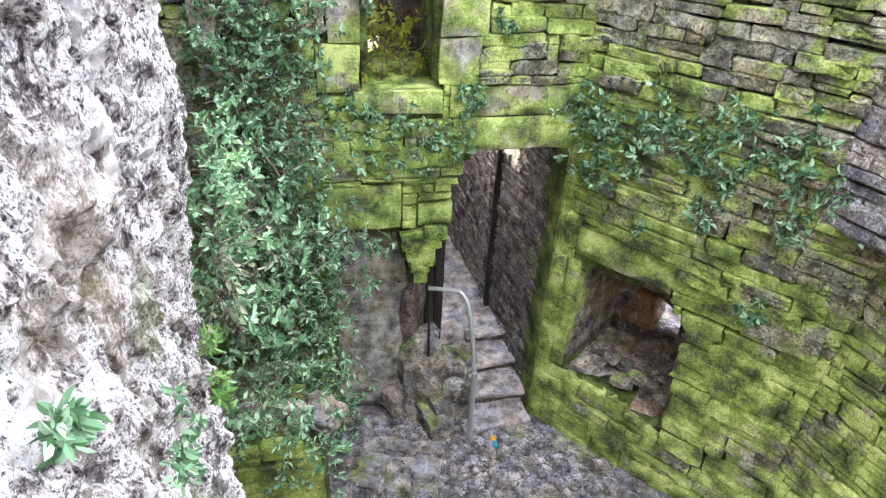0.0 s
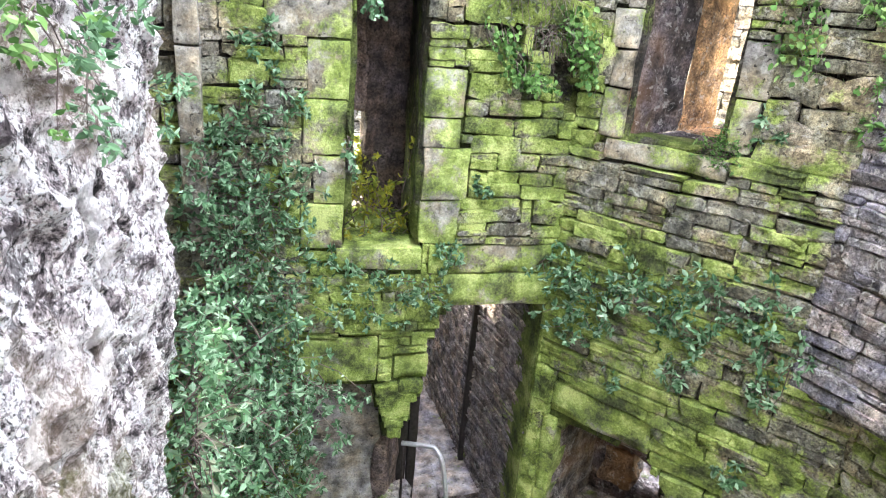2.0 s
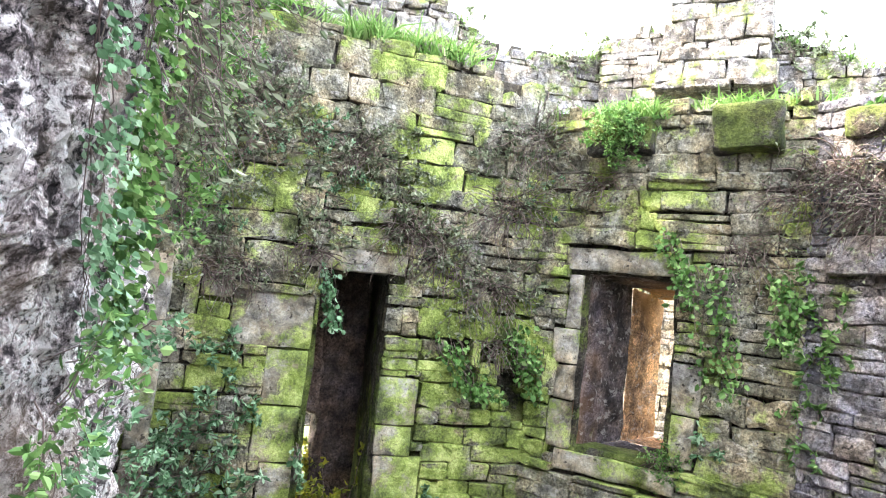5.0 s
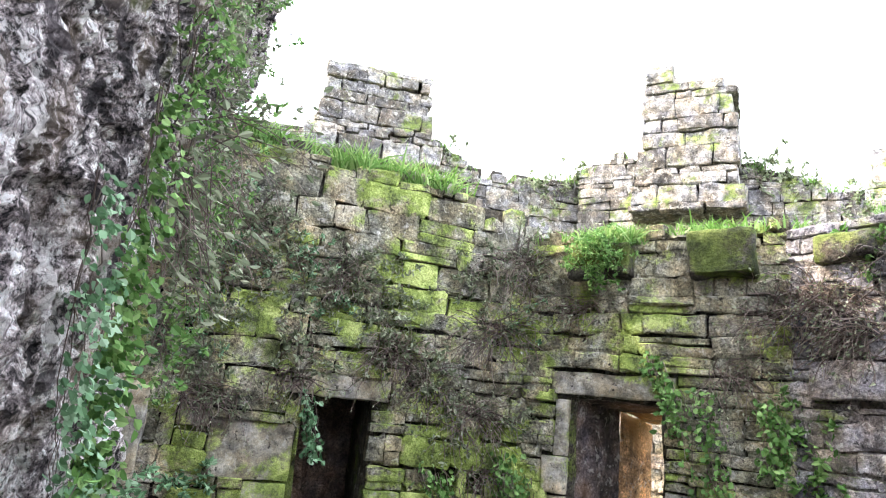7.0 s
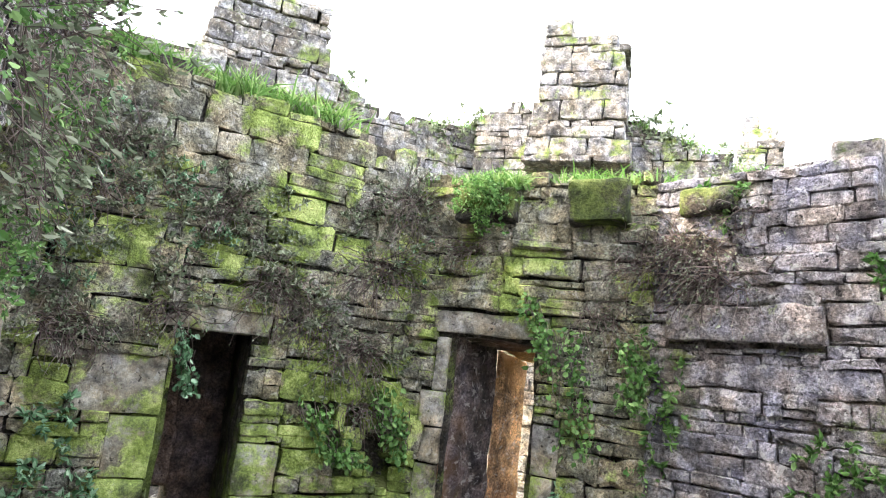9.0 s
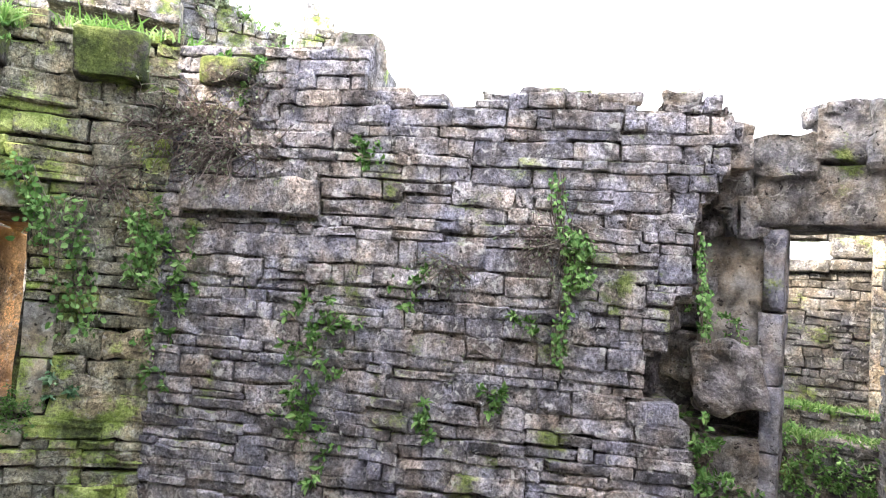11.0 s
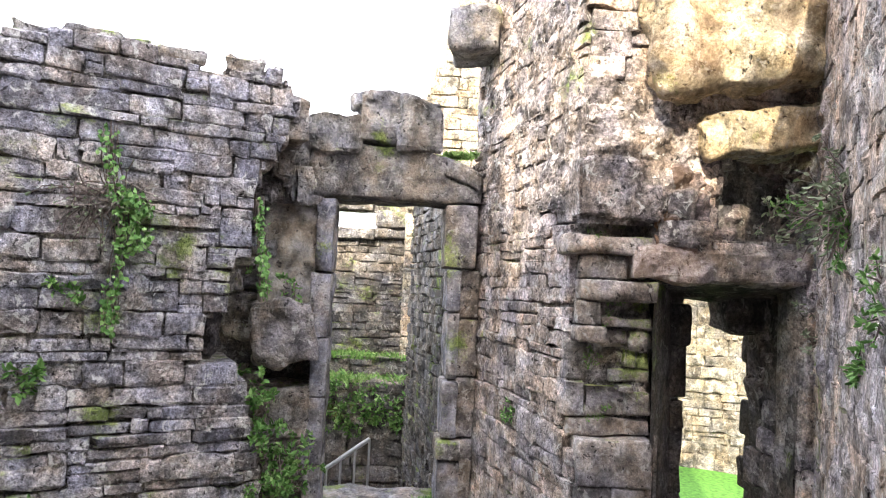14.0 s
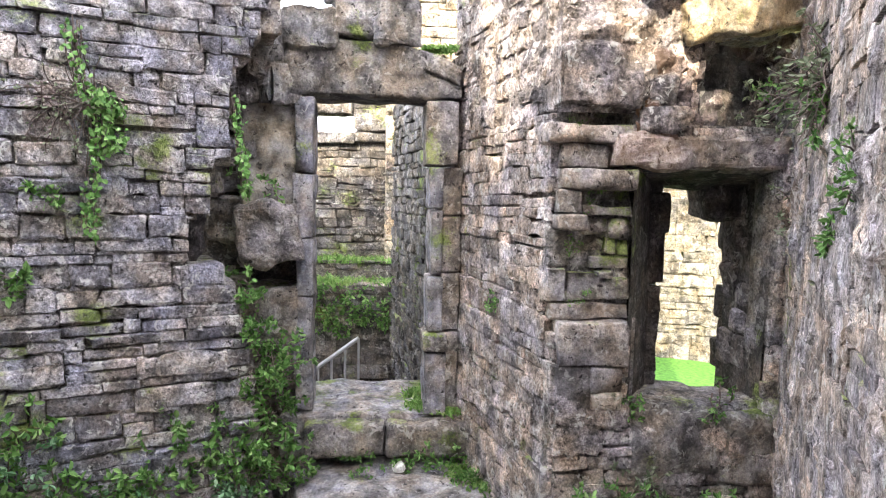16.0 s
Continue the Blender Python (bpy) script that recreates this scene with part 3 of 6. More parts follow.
# ---- wall with the tall slit and the lower doorway ----
SLIT = [(2.57, 4.08), (3.21, 4.07), (3.155, 6.45), (2.62, 6.40)]
LOWER = [(2.22, -0.1), (2.22, 2.74), (2.86, 2.72), (2.92, 2.45), (3.04, 2.06), (3.13, 2.06), (3.22, 2.3), (3.34, 2.62), (3.36, 3.1), (3.45, 3.25), (3.49, 3.49), (4.46, 3.49), (4.46, -0.1)]
TOP_A = [(0, 11.4), (1.15, 11.4), (1.45, 8.6), (1.6, 8.55), (2.6, 8.42), (3.5, 8.38), (4.3, 8.22), (4.6, 8.1)]
PILASTER = [(1.33, 1.51, 4.35, 4.95), (1.33, 1.51, 4.95, 5.65), (1.33, 1.51, 5.65, 6.39), (1.36, 1.53, 3.93, 4.35)]
ASH_A = [(1.95, 2.59, 5.75, 6.2), (2.25, 2.58, 5.3, 5.75), (2.22, 2.57, 4.86, 5.3), (2.3, 2.57, 4.45, 4.86), (2.2, 2.56, 4.06, 4.45), (1.7, 1.95, 6.1, 6.4),
         (3.19, 3.55, 4.1, 4.5), (3.2, 3.6, 4.5, 4.95), (3.18, 3.5, 4.95, 5.2), (3.17, 3.52, 5.2, 5.6),
         (2.5, 3.3, 6.42, 6.62), (2.5, 3.25, 3.86, 4.07), (3.45, 4.5, 3.5, 3.82), (3.3, 4.46, 3.82, 4.1), (2.15, 2.9, 2.74, 3.2), (3.05, 3.38, 2.75, 3.0)]


def solid_a(u, z):
    return z < along(TOP_A, u) + 0.05 * math.sin(u * 9) and not inside(SLIT, u, z) and not inside(LOWER, u, z)


wall_a = Wall("wall_north", A0, PAB, 0.0, 11.4, 0.75, solid_a, "tall ruined wall of mossy coursed stone with a slit opening", M_GREEN, JOINT_G, 11,
              h=lambda z: (0.11, 0.24) if z > 5.9 else (0.06, 0.16), l=(0.2, 0.5), u1=4.52, blocks=ASH_A, near=(3.2, 5.2), cell=0.09, deep=0.055, joint=0.022,
              spots=((3.82, 5.84, 0.13), (4.1, 5.86, 0.1), (4.3, 5.62, 0.12), (4.42, 5.42, 0.11), (4.05, 5.5, 0.09), (4.4, 5.85, 0.1), (3.95, 5.66, 0.08)))
wall_a.ashlar(ASH_A)
wall_a.ashlar(PILASTER, proud=0.16, label="upright shaft block")

# ---- wall with the small window, turning to the long wall ----
WIN = [(0.42, 5.15), (1.22, 5.17), (1.22, 6.65), (0.42, 6.63)]
LOWWIN = [(0.31, 0.95), (0.30, 2.28), (1.16, 2.41), (1.41, 2.11), (1.51, 0.8)]
ASH_B1 = [(0.22, 0.43, 5.15, 5.55), (0.25, 0.43, 5.55, 5.85), (0.2, 0.43, 5.85, 6.15), (0.3, 0.43, 6.15, 6.62), (0.25, 1.3, 6.65, 6.85), (0.3, 1.3, 4.98, 5.15),
          (0.2, 1.2, 2.42, 2.75), (0.15, 0.30, 0.95, 1.45), (0.17, 0.31, 1.45, 1.9), (0.14, 0.30, 1.9, 2.35), (1.22, 1.45, 5.6, 6.0), (1.23, 1.42, 5.2, 5.6)]


def solid_b1(u, z):
    if u > 2.1:
        return z < 3.62 - 0.2 * (u - 2.1)
    return z < 8.03 + 0.05 * math.sin(u * 7) and not inside(WIN, u, z) and not inside(LOWWIN, u, z)


wall_b1 = Wall("wall_north_east", PAB, PB1, 0.0, 8.15, 0.3, solid_b1, "mossy coursed stone wall with two small window openings", M_GREEN, JOINT_G, 23,
               h=lambda z: (0.14, 0.27) if z < 2.6 else (0.06, 0.16), l=(0.2, 0.55), u1=2.56, blocks=ASH_B1, near=(1.0, 4.2), cell=0.09, deep=0.07, joint=0.028)
wall_b1.ashlar(ASH_B1)

END_B2 = [(-1, 3.58), (1.2, 3.58), (2.0, 2.6), (4.02, 2.6), (4.03, 4.1), (3.95, 4.58), (3.9, 4.95), (3.74, 5.6), (3.74, 5.66), (3.5, 5.68), (3.5, 5.96), (3.63, 6.0), (3.65, 6.3), (3.76, 6.34), (3.75, 6.85), (3.92, 7.1), (4.03, 7.45), (3.86, 7.72), (-1, 7.72), (-1, 8.0), (-1, 8.2)]
STEP_B2 = [(-1, 7.5), (1.5, 7.5), (1.5, 8.0), (-1, 8.0)]
ASH_B2 = [(0.16, 1.22, 6.74, 7.0)]


def solid_b2(u, z):
    if 0.3 < u < 1.15 and 6.45 < z < 6.72:
        return True
    return (inside(END_B2, u, z) and z < 7.64 + 0.05 * math.sin(u * 5)) or inside(STEP_B2, u, z)


wall_b2 = Wall("wall_east", PB1, PB2, 2.3, 8.05, 0.75, solid_b2, "long grey coursed rubble wall with a broken end", M_GREY, JOINT, 37,
               h=(0.06, 0.15), l=(0.16, 0.5), u1=4.15, blocks=ASH_B2, near=(2.6, 5.8), cell=0.06, deep=0.05, joint=0.006, rough=0.034)
wall_b2.ashlar(ASH_B2, M_GREY[1], 0.1, amp=0.03)
wall_b2.ashlar([(3.2, 3.7, 4.2, 5.6), (3.2, 3.62, 5.6, 7.0)], MORTAR, -0.3, 0.45, 0.08, 0.07, "broken rubble core")
wall_b2low = Wall("wall_east_foot", (3.0, 4.35), (4.85, 0.9), 0.0, 3.75, 0.5, lambda u, z: True, "recessed mossy foot of the long stone wall", M_GREEN, JOINT_G, 39,
                  h=(0.07, 0.16), l=(0.16, 0.5), near=(0.5, 2.0), parts=120, cell=0.2)

# ---- doorway wall, its return and the broken pier ----
wall_c = Wall("wall_south_east", DR, C1, 2.5, 9.6, 0.5, lambda u, z: z < 9.3 + 0.2 * math.sin(u * 4) and not (u > 1.44 and 5.45 < z < 6.78), "brown-grey rubble wall beside the doorway", M_BROWN, JOINT, 51,
              h=(0.05, 0.14), l=(0.14, 0.42), u0=-0.3, near=(0.8, 5.8), cell=0.06, deep=0.034, joint=0.008)
RDOOR = [(0.42, 4.97), (0.42, 6.33), (1.28, 6.33), (1.22, 4.95)]
CAV = [(0.72, 6.55), (0.76, 6.98), (1.44, 7.16), (1.34, 6.55)]


def solid_d(u, z):
    return z < 9.6 and not inside(RDOOR, u, z) and not inside(CAV, u, z) and not (u < 0.42 and 5.45 < z < 6.78)


wall_d = Wall("wall_south", C1, D2, 2.5, 9.6, 0.25, solid_d, "broken brown stone wall around a narrow doorway", M_BROWN, JOINT, 57,
              h=(0.07, 0.18), l=(0.14, 0.4), near=(0.8, 5.8), cell=0.08, deep=0.035, joint=0.01)
wall_e = Wall("wall_south_west", D2, E1, 2.5, 9.6, 0.5, lambda u, z: z < along([(0, 9.6), (0.25, 9.4), (0.7, 8.2), (4, 8.0)], u), "brown rubble wall with plants in its joints", M_BROWN, JOINT, 61,
              h=(0.06, 0.16), l=(0.16, 0.45), near=(1.0, 5.8), cell=0.1, deep=0.016)


# ---- near wall of lime-crusted rubble ----
def near_wall():
    a, u = Vector((*L0, 0)), (Vector((*L1, 0)) - Vector((*L0, 0))).normalized()
    n = Vector((u.y, -u.x, 0))
    us = np.concatenate([np.linspace(-0.2, 1.0, 10), np.linspace(1.02, 2.72, 110)])
    zs = np.concatenate([np.linspace(0, 2.6, 14)[:-1], np.linspace(2.6, 8.6, 400), np.linspace(8.7, 14.0, 30)])
    verts = []
    edge_line = [(0, 2.35), (3.0, 2.2), (3.7, 2.35), (4.6, 2.6), (5.4, 2.66), (6.2, 2.5), (6.7, 2.6), (7.3, 3.0), (7.8, 3.5), (8.4, 3.75), (14, 4.0)]
    for height in zs:
        far = along(edge_line, height)
        for uu in us:
            s = uu / 2.72 * far if uu > 0 else uu
            # Top heights out of view, stepped to set where the sun gets in.
            z = min(height, along([(-1, 10.2), (0.7, 10.2), (1.0, 14.0), (9, 14.0)], s))
            big = noise.fractal(Vector((s * 1.3 + z * 0.35, z * 0.9, 3.1)), 1.0, 2.0, 3) * 0.06
            small = noise.fractal(Vector((s * 9 + z * 3.0, z * 7.5, 7.7)), 0.6, 2.1, 6) * 0.03
            pit = max(0.0, noise.noise(Vector((s * 5 + z, z * 4, 21.0))) - 0.42) * -0.22
            seam = abs(noise.fractal(Vector((s * 2.6 + z * 0.55, z * 0.5, 11.0)), 0.8, 2.0, 3))
            pit -= 0.11 * max(0.0, 1 - seam / 0.055) * min(1.0, max(0.0, 0.25 + 2.2 * noise.noise(Vector((s * 1.7, z * 1.6, 5.0)))))
            big += noise.fractal(Vector((s * 4.5 + z * 1.6, z * 2.0, 14.0)), 0.55, 2.1, 6) * 0.045
            curl = -0.45 * max(0.0, (s - far + 0.28) / 0.28) ** 2
            lean = 0.10 * max(0.0, z - 7.0)
            verts.append(tuple(a + u * (s + noise.noise(Vector((z * 3, 0, 1))) * 0.03) + n * (big + small + pit + curl + lean) + Vector((0, 0, z))))
    w = len(us)
    faces = [(j * w + i, j * w + i + 1, (j + 1) * w + i + 1, (j + 1) * w + i) for j in range(len(zs) - 1) for i in range(w - 1)]
    # return of the wall's end, away from the court
    base = len(verts)
    for j in range(len(zs)):
        p = Vector(verts[j * w + w - 1])
        verts.append(tuple(p - n * 1.2 + u * (0.25 + 0.1 * noise.noise(Vector((zs[j] * 2, 4, 4))))))
    for j in range(len(zs) - 1):
        faces.append((j * w + w - 1, base + j, base + j + 1, (j + 1) * w + w - 1))
    ob = put("wall_west", mesh_of("wall_west", verts, faces, RUBBLE, False))
    return tagged(ob, "near wall of pale pitted lime-crusted rubble", "wall", "", "structure")


near_wall()

# ---- unseen walls added to close the rear and block the sun ----
def plain_wall(name, a, b, z0, z1, thick, mat, label, cell=0.4):
    d = Vector((b[0] - a[0], b[1] - a[1], 0))
    me = block_mesh(name, (d.length, thick, z1 - z0), mat, seed=len(bpy.data.objects), r=0.05, amp=0.05, cell=cell, freq=1.5)
    m = Matrix.Translation(((a[0] + b[0]) / 2, (a[1] + b[1]) / 2, (z0 + z1) / 2)) @ Matrix.Rotation(math.atan2(d.y, d.x), 4, "Z")
    return tagged(put(name, me, None, "", m), label, "wall", "", "structure")


plain_wall("wall_rear_tower", (-0.76, -3.25), (-0.62, -0.65), 0, 10.3, 0.4, MORTAR, "unseen tall wall added behind the viewpoint to block sun")
plain_wall("wall_west_far", (-1.95, 2.3), (-2.75, 4.7), 0, 13.2, 0.4, MORTAR, "unseen tall wall added beyond the near wall to block sun")
plain_wall("wall_west_return", (-2.1, 2.3), (-1.3, 2.62), 0, 13.0, 0.3, MORTAR, "unseen return wall added behind the near wall")
plain_wall("wall_rear_west", (-0.84, -4.4), (-0.77, -3.28), 0, 10.9, 0.4, MORTAR, "unseen wall added behind the viewpoint to shape sunlight")
plain_wall("wall_rear_south", (-0.9, -4.6), (2.4, -4.6), 0, 8.5, 0.4, MORTAR, "unseen plain wall added to close the rear")
plain_wall("wall_rear_east", (1.15, -1.45), (1.9, -4.5), 0, 8.5, 0.4, MORTAR, "unseen plain wall added to close the rear side")
sheet("floor", -0.6, 1.1, -4.3, 0.25, 4.42, 14, STEP, 0.02, "worn stone floor of the upper level", "floor", "structure", 4.1)

# ---- passage behind the lower doorway ----
def rough_block(name, size, at, mat, label, category, seed=0, rz=0.0, rx=0.0, ry=0.0, r=0.03, amp=0.02, kind="", parent=None, group="", cell=0.07, freq=4.0):
    me = block_mesh(name, size, mat, seed=seed, r=r, amp=amp, cell=cell, freq=freq)
    ob = put(name, me, parent, "", pose(*at, rx, ry, rz))
    if parent is None:
        tagged(ob, label, category, group, kind)
    elif label:
        ob["label"] = label
    return ob


PASS_R = Wall("wall_passage_east", (0.57, 7.0), (1.17, 5.5), 0.0, 4.4, 0.4, lambda u, z: True, "dark slate-coursed side wall of the passage", M_SLATE, MORTAR, 71,
              h=(0.03, 0.08), l=(0.15, 0.45), near=(0.9, 1.8), parts=300, cell=0.12, deep=0.05)
PASS_F = Wall("wall_passage_far", (-0.1, 9.2), (0.59, 7.02), 0.0, 4.2, 0.4, lambda u, z: True, "pale rubble wall further along the passage", M_BROWN, MORTAR, 72,
              h=(0.05, 0.12), l=(0.12, 0.35), near=(2.0, 1.8), parts=120, cell=0.15, deep=0.05)
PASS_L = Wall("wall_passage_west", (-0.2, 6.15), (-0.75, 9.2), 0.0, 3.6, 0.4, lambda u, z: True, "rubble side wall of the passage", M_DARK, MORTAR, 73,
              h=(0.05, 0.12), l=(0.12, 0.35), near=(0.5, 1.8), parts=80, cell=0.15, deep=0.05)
plain_wall("wall_passage_end", (-1.0, 9.5), (0.2, 9.4), 0, 4.0, 0.3, MORTAR, "rubble wall at the passage end")
stairs = root("stairs", (0.75, 5.6, 0), "worn pale stone steps rising into the passage", "stairs", "", "structure")
# Brown riser stone, darkened in colour to stand for shade below the treads.
RISER_SHADE = stone_mat("riser_shade_stone", [(0.075, 0.062, 0.055), (0.13, 0.108, 0.096), (0.19, 0.16, 0.145)], moss=-0.12, joined=False, region=False, lichen=0.2, stain=0.6)
for k, (y, z, turn) in enumerate(((5.15, 0.10, 17), (5.48, 0.27, 13), (5.85, 0.44, 17), (6.21, 0.61, 14))):
    w = 0.5 if k < 3 else 0.7
    at = Matrix.Translation((0.0, y - 5.6, z)) @ Matrix.Rotation(radians(turn), 4, "Z")
    step = put("step", block_mesh("step", (0.80, w - 0.05, 0.20), RISER_SHADE, seed=80 + k, r=0.02, amp=0.02), stairs, "brown step stone with riser shade in its tone", at @ Matrix.Translation((0.0, w / 2 + 0.03, -0.15)))
    put("tread", block_mesh("tread", (0.82, w, 0.07), STEP, seed=84 + k, r=0.02, amp=0.014, cell=0.05), step, "pale worn tread slab", Matrix.Translation((0.0, -0.03, 0.115)))
rough_block("passage_floor", (1.7, 3.2, 0.3), (0.2, 7.85, 0.44), STEP, "pale worn stone floor of the passage", "floor", 86, 14, amp=0.05, kind="structure", cell=0.15)

# plastered recess left of the stairs
plain_wall("wall_recess", (-1.45, 5.34), (-0.34, 5.58), -0.02, 2.95, 0.2, PLASTER, "grey plastered back of the recess", 0.08)
plain_wall("wall_recess_side", (-1.3, 4.95), (-1.3, 5.45), 0.0, 2.9, 0.15, PLASTER, "plastered side of the recess", 0.1)
rough_block("passage_roof", (1.15, 0.8, 0.3), (-0.95, 5.6, 3.1), MORTAR, "stone slab over the recess", "slab", 5, 12, kind="structure")
for k, (x, y, z, sx, sy, sz) in enumerate(((-0.15, 5.45, 0.35, 0.55, 0.5, 0.95), (0.1, 5.32, 0.25, 0.45, 0.4, 0.65), (-0.28, 5.55, 0.7, 0.4, 0.4, 0.9), (0.12, 5.62, 0.55, 0.4, 0.4, 0.45),
                                            (-0.02, 5.2, 0.12, 0.5, 0.3, 0.35), (-0.45, 5.45, 0.2, 0.35, 0.4, 0.35), (0.28, 5.55, 0.25, 0.3, 0.35, 0.4), (-0.12, 5.62, 0.85, 0.34, 0.34, 0.5), (0.2, 5.28, 0.5, 0.24, 0.22, 0.2), (-0.08, 5.3, 0.62, 0.2, 0.2, 0.22), (0.3, 5.8, 0.5, 0.28, 0.3, 0.34))):
    tagged(put("boulder", rock_mesh("boulder", (sx, sy, sz), ROCK, seed=90 + k, amp=0.45), None, "", pose(x, y, z, 0, 0, 30 * k)), "rough weathered rock beside the worn steps", "rock", "rocks beside the steps")
for k, (x, y) in enumerate(((-0.14, 5.98), (-0.03, 6.05))):
    rough_block("timber_post", (0.1, 0.1, 2.4), (x, y, 1.7), TIMBER, "upright blackened timber post in the passage", "post", 97 + k, 10, r=0.01, amp=0.006, group="passage posts")
rough_block("timber_post", (0.09, 0.09, 3.0), (0.62, 6.78, 1.9), TIMBER, "tall dark timber post against the slate wall", "post", 99, 10, r=0.01, amp=0.006, group="passage posts")

# handrail
rail = root("handrail", (0.42, 5.03, 0), "bent galvanised steel handrail beside the steps", "handrail")


def smooth_line(pts, n=8):
    out = []
    P = [pts[0]] + list(pts) + [pts[-1]]
    for i in range(1, len(P) - 2):
        p0, p1, p2, p3 = (Vector(p) for p in P[i - 1:i + 3])
        for k in range(n):
            t = k / n
            out.append(0.5 * ((2 * p1) + (p2 - p0) * t + (2 * p0 - 5 * p1 + 4 * p2 - p3) * t * t + (3 * p1 - p0 - 3 * p2 + p3) * t ** 3))
    out.append(Vector(pts[-1]))
    return out


def pipe(name, pts, radius, mat, parent=None, label=""):
    cu = bpy.data.curves.new(name, "CURVE")
    cu.dimensions, cu.bevel_depth, cu.bevel_resolution, cu.use_fill_caps = "3D", radius, 3, True
    sp = cu.splines.new("POLY")
    sp.points.add(len(pts) - 1)
    for q, p in zip(sp.points, pts):
        q.co = (*p, 1)
    tmp = bpy.data.objects.new(name, cu)
    me = bpy.data.meshes.new_from_object(tmp)
    bpy.data.objects.remove(tmp)
    me.name = name
    me.polygons.foreach_set("use_smooth", [True] * len(me.polygons))
    me.materials.clear()
    me.materials.append(mat)
    return put(name, me, parent, label)


pipe("lower_post", [Vector((0, 0, -0.05)), Vector((-0.01, 0.03, 1.0))], 0.032, STEEL, rail)
pipe("top_rail", smooth_line([(-0.01, 0.03, 0.95), (-0.05, 0.09, 1.35), (-0.12, 0.2, 1.75), (-0.2, 0.28, 1.87), (-0.28, 0.31, 1.88), (-0.55, 0.36, 1.86)]), 0.024, STEEL, rail)
pipe("upper_post", [Vector((-0.52, 0.36, 0.9)), Vector((-0.54, 0.36, 1.86))], 0.014, TIMBER, rail, "thin dark upright")

# dropped drink can
can = root("drink_can", (0.70, 4.95, 0.035), "dented blue and orange drink can on gravel", "can")
pipe("can_top_half", [Vector((0, 0.0, 0)), Vector((-0.02, 0.075, 0))], 0.033, CAN_ORANGE, can)
pipe("can_lower_half", [Vector((0, -0.002, 0)), Vector((0.02, -0.075, 0))], 0.033, CAN_BLUE, can)

# ---- window depths ----
def reveal(wall, name, front, back, depth, mat, label, amp=0.03, start=0.0):
    """Splayed sides of an opening, from its corners in the face to its corners at the back."""
    verts, faces = [], []
    n, k = len(front), 6
    for i in range(n):
        f0, f1, b0, b1 = front[i], front[(i + 1) % n], back[i], back[(i + 1) % n]
        base = len(verts)
        m = 10
        for a in range(k + 1):
            s = a / k
            for c in range(m + 1):
                t = c / m
                u = (f0[0] * (1 - t) + f1[0] * t) * (1 - s) + (b0[0] * (1 - t) + b1[0] * t) * s
                z = (f0[1] * (1 - t) + f1[1] * t) * (1 - s) + (b0[1] * (1 - t) + b1[1] * t) * s
                w = noise.fractal(Vector((u * 4 + i * 9, z * 5, s * 4)), 1.0, 2.0, 4) * amp * (1 if 0 < a else 0.3)
                verts.append(tuple(wall.pt(u + w, z + w * 0.7, -0.03 - start - depth * s)))
        for a in range(k):
            for c in range(m):
                p = base + a * (m + 1) + c
                faces.append((p, p + m + 1, p + m + 2, p + 1))
    ob = put(name, mesh_of(name, verts, faces, mat), wall.body, label)
    return ob


# Added pale wall: brightens the window's view and bounces sun into its reveal.
Wall("wall_outer", (2.6, 9.4), (5.8, 7.2), 0.0, 7.3, 0.4, lambda u, z: True, "added pale wall outside the window, catching the sun", M_PALE, MORTAR_P, 217, h=(0.1, 0.22), l=(0.2, 0.5), near=(1.4, 5.8), parts=60, cell=0.3)
PALESIDE = stone_mat("pale_reveal_stone", [(0.10, 0.085, 0.072), (0.21, 0.18, 0.155), (0.32, 0.285, 0.25)], moss=-0.17, joined=False, region=False, stain=0.5, warm=0.3, mortar=True)
LOWBACK = [(0.40, 1.0), (0.40, 1.62), (0.84, 1.66), (1.16, 1.64), (1.18, 1.18)]
wall_b1.ashlar([(0.1, 0.85, 0.3, 2.6), (1.15, 1.9, 0.3, 2.6)], RECESS_DARK, -0.95, 0.3, 0.03, 0.06, "rubble backing of the lower window")
wall_b1.ashlar([(0.1, 1.9, 0.2, 1.2), (0.1, 1.9, 1.62, 2.7)], RECESS_DARK, -0.97, 0.3, 0.03, 0.06, "rubble backing of the lower window")
wall_b1.ashlar([(0.5, 0.87, 1.2, 1.66)], ORANGE_DARK, -0.9, 0.3, 0.03, 0.06, "dark orange stone by the lower window")
# The inner splay is shaded through its dark stone colour.
reveal(wall_b1, "window_reveal", [(0.42, 5.15), (0.42, 6.63), (1.22, 6.65), (1.22, 5.17)], [(0.66, 5.2), (0.66, 6.58), (1.19, 6.58), (1.19, 5.2)], 0.6, RECESS_DARK, "splayed reveal of the window, toned dark for shade")
# Outer splay: warm light painted as a bright orange tone.
reveal(wall_b1, "window_reveal", [(0.66, 5.2), (0.66, 6.58), (1.19, 6.58), (1.19, 5.2)], [(0.83, 5.22), (0.83, 6.5), (1.14, 6.5), (1.14, 5.22)], 0.42, WARM_LIT, "orange outer stone of the window, toned as warm light", start=0.6)
reveal(wall_b1, "window_reveal", [(0.29, 0.9), (0.28, 2.32), (1.18, 2.45), (1.45, 2.13), (1.56, 0.75)], LOWBACK, 1.0, PALESIDE, "deep splayed reveal with rubble sill")
# Slit sides and backing carry shade in their colour; the slabs are added.
reveal(wall_a, "slit_reveal", [(2.57, 4.08), (2.62, 6.40), (3.155, 6.45), (3.21, 4.07)], [(2.55, 4.1), (2.55, 6.42), (3.3, 6.45), (3.3, 4.1)], 1.0, MORTAR_G, "stone sides of the tall slit, toned dark for shade")
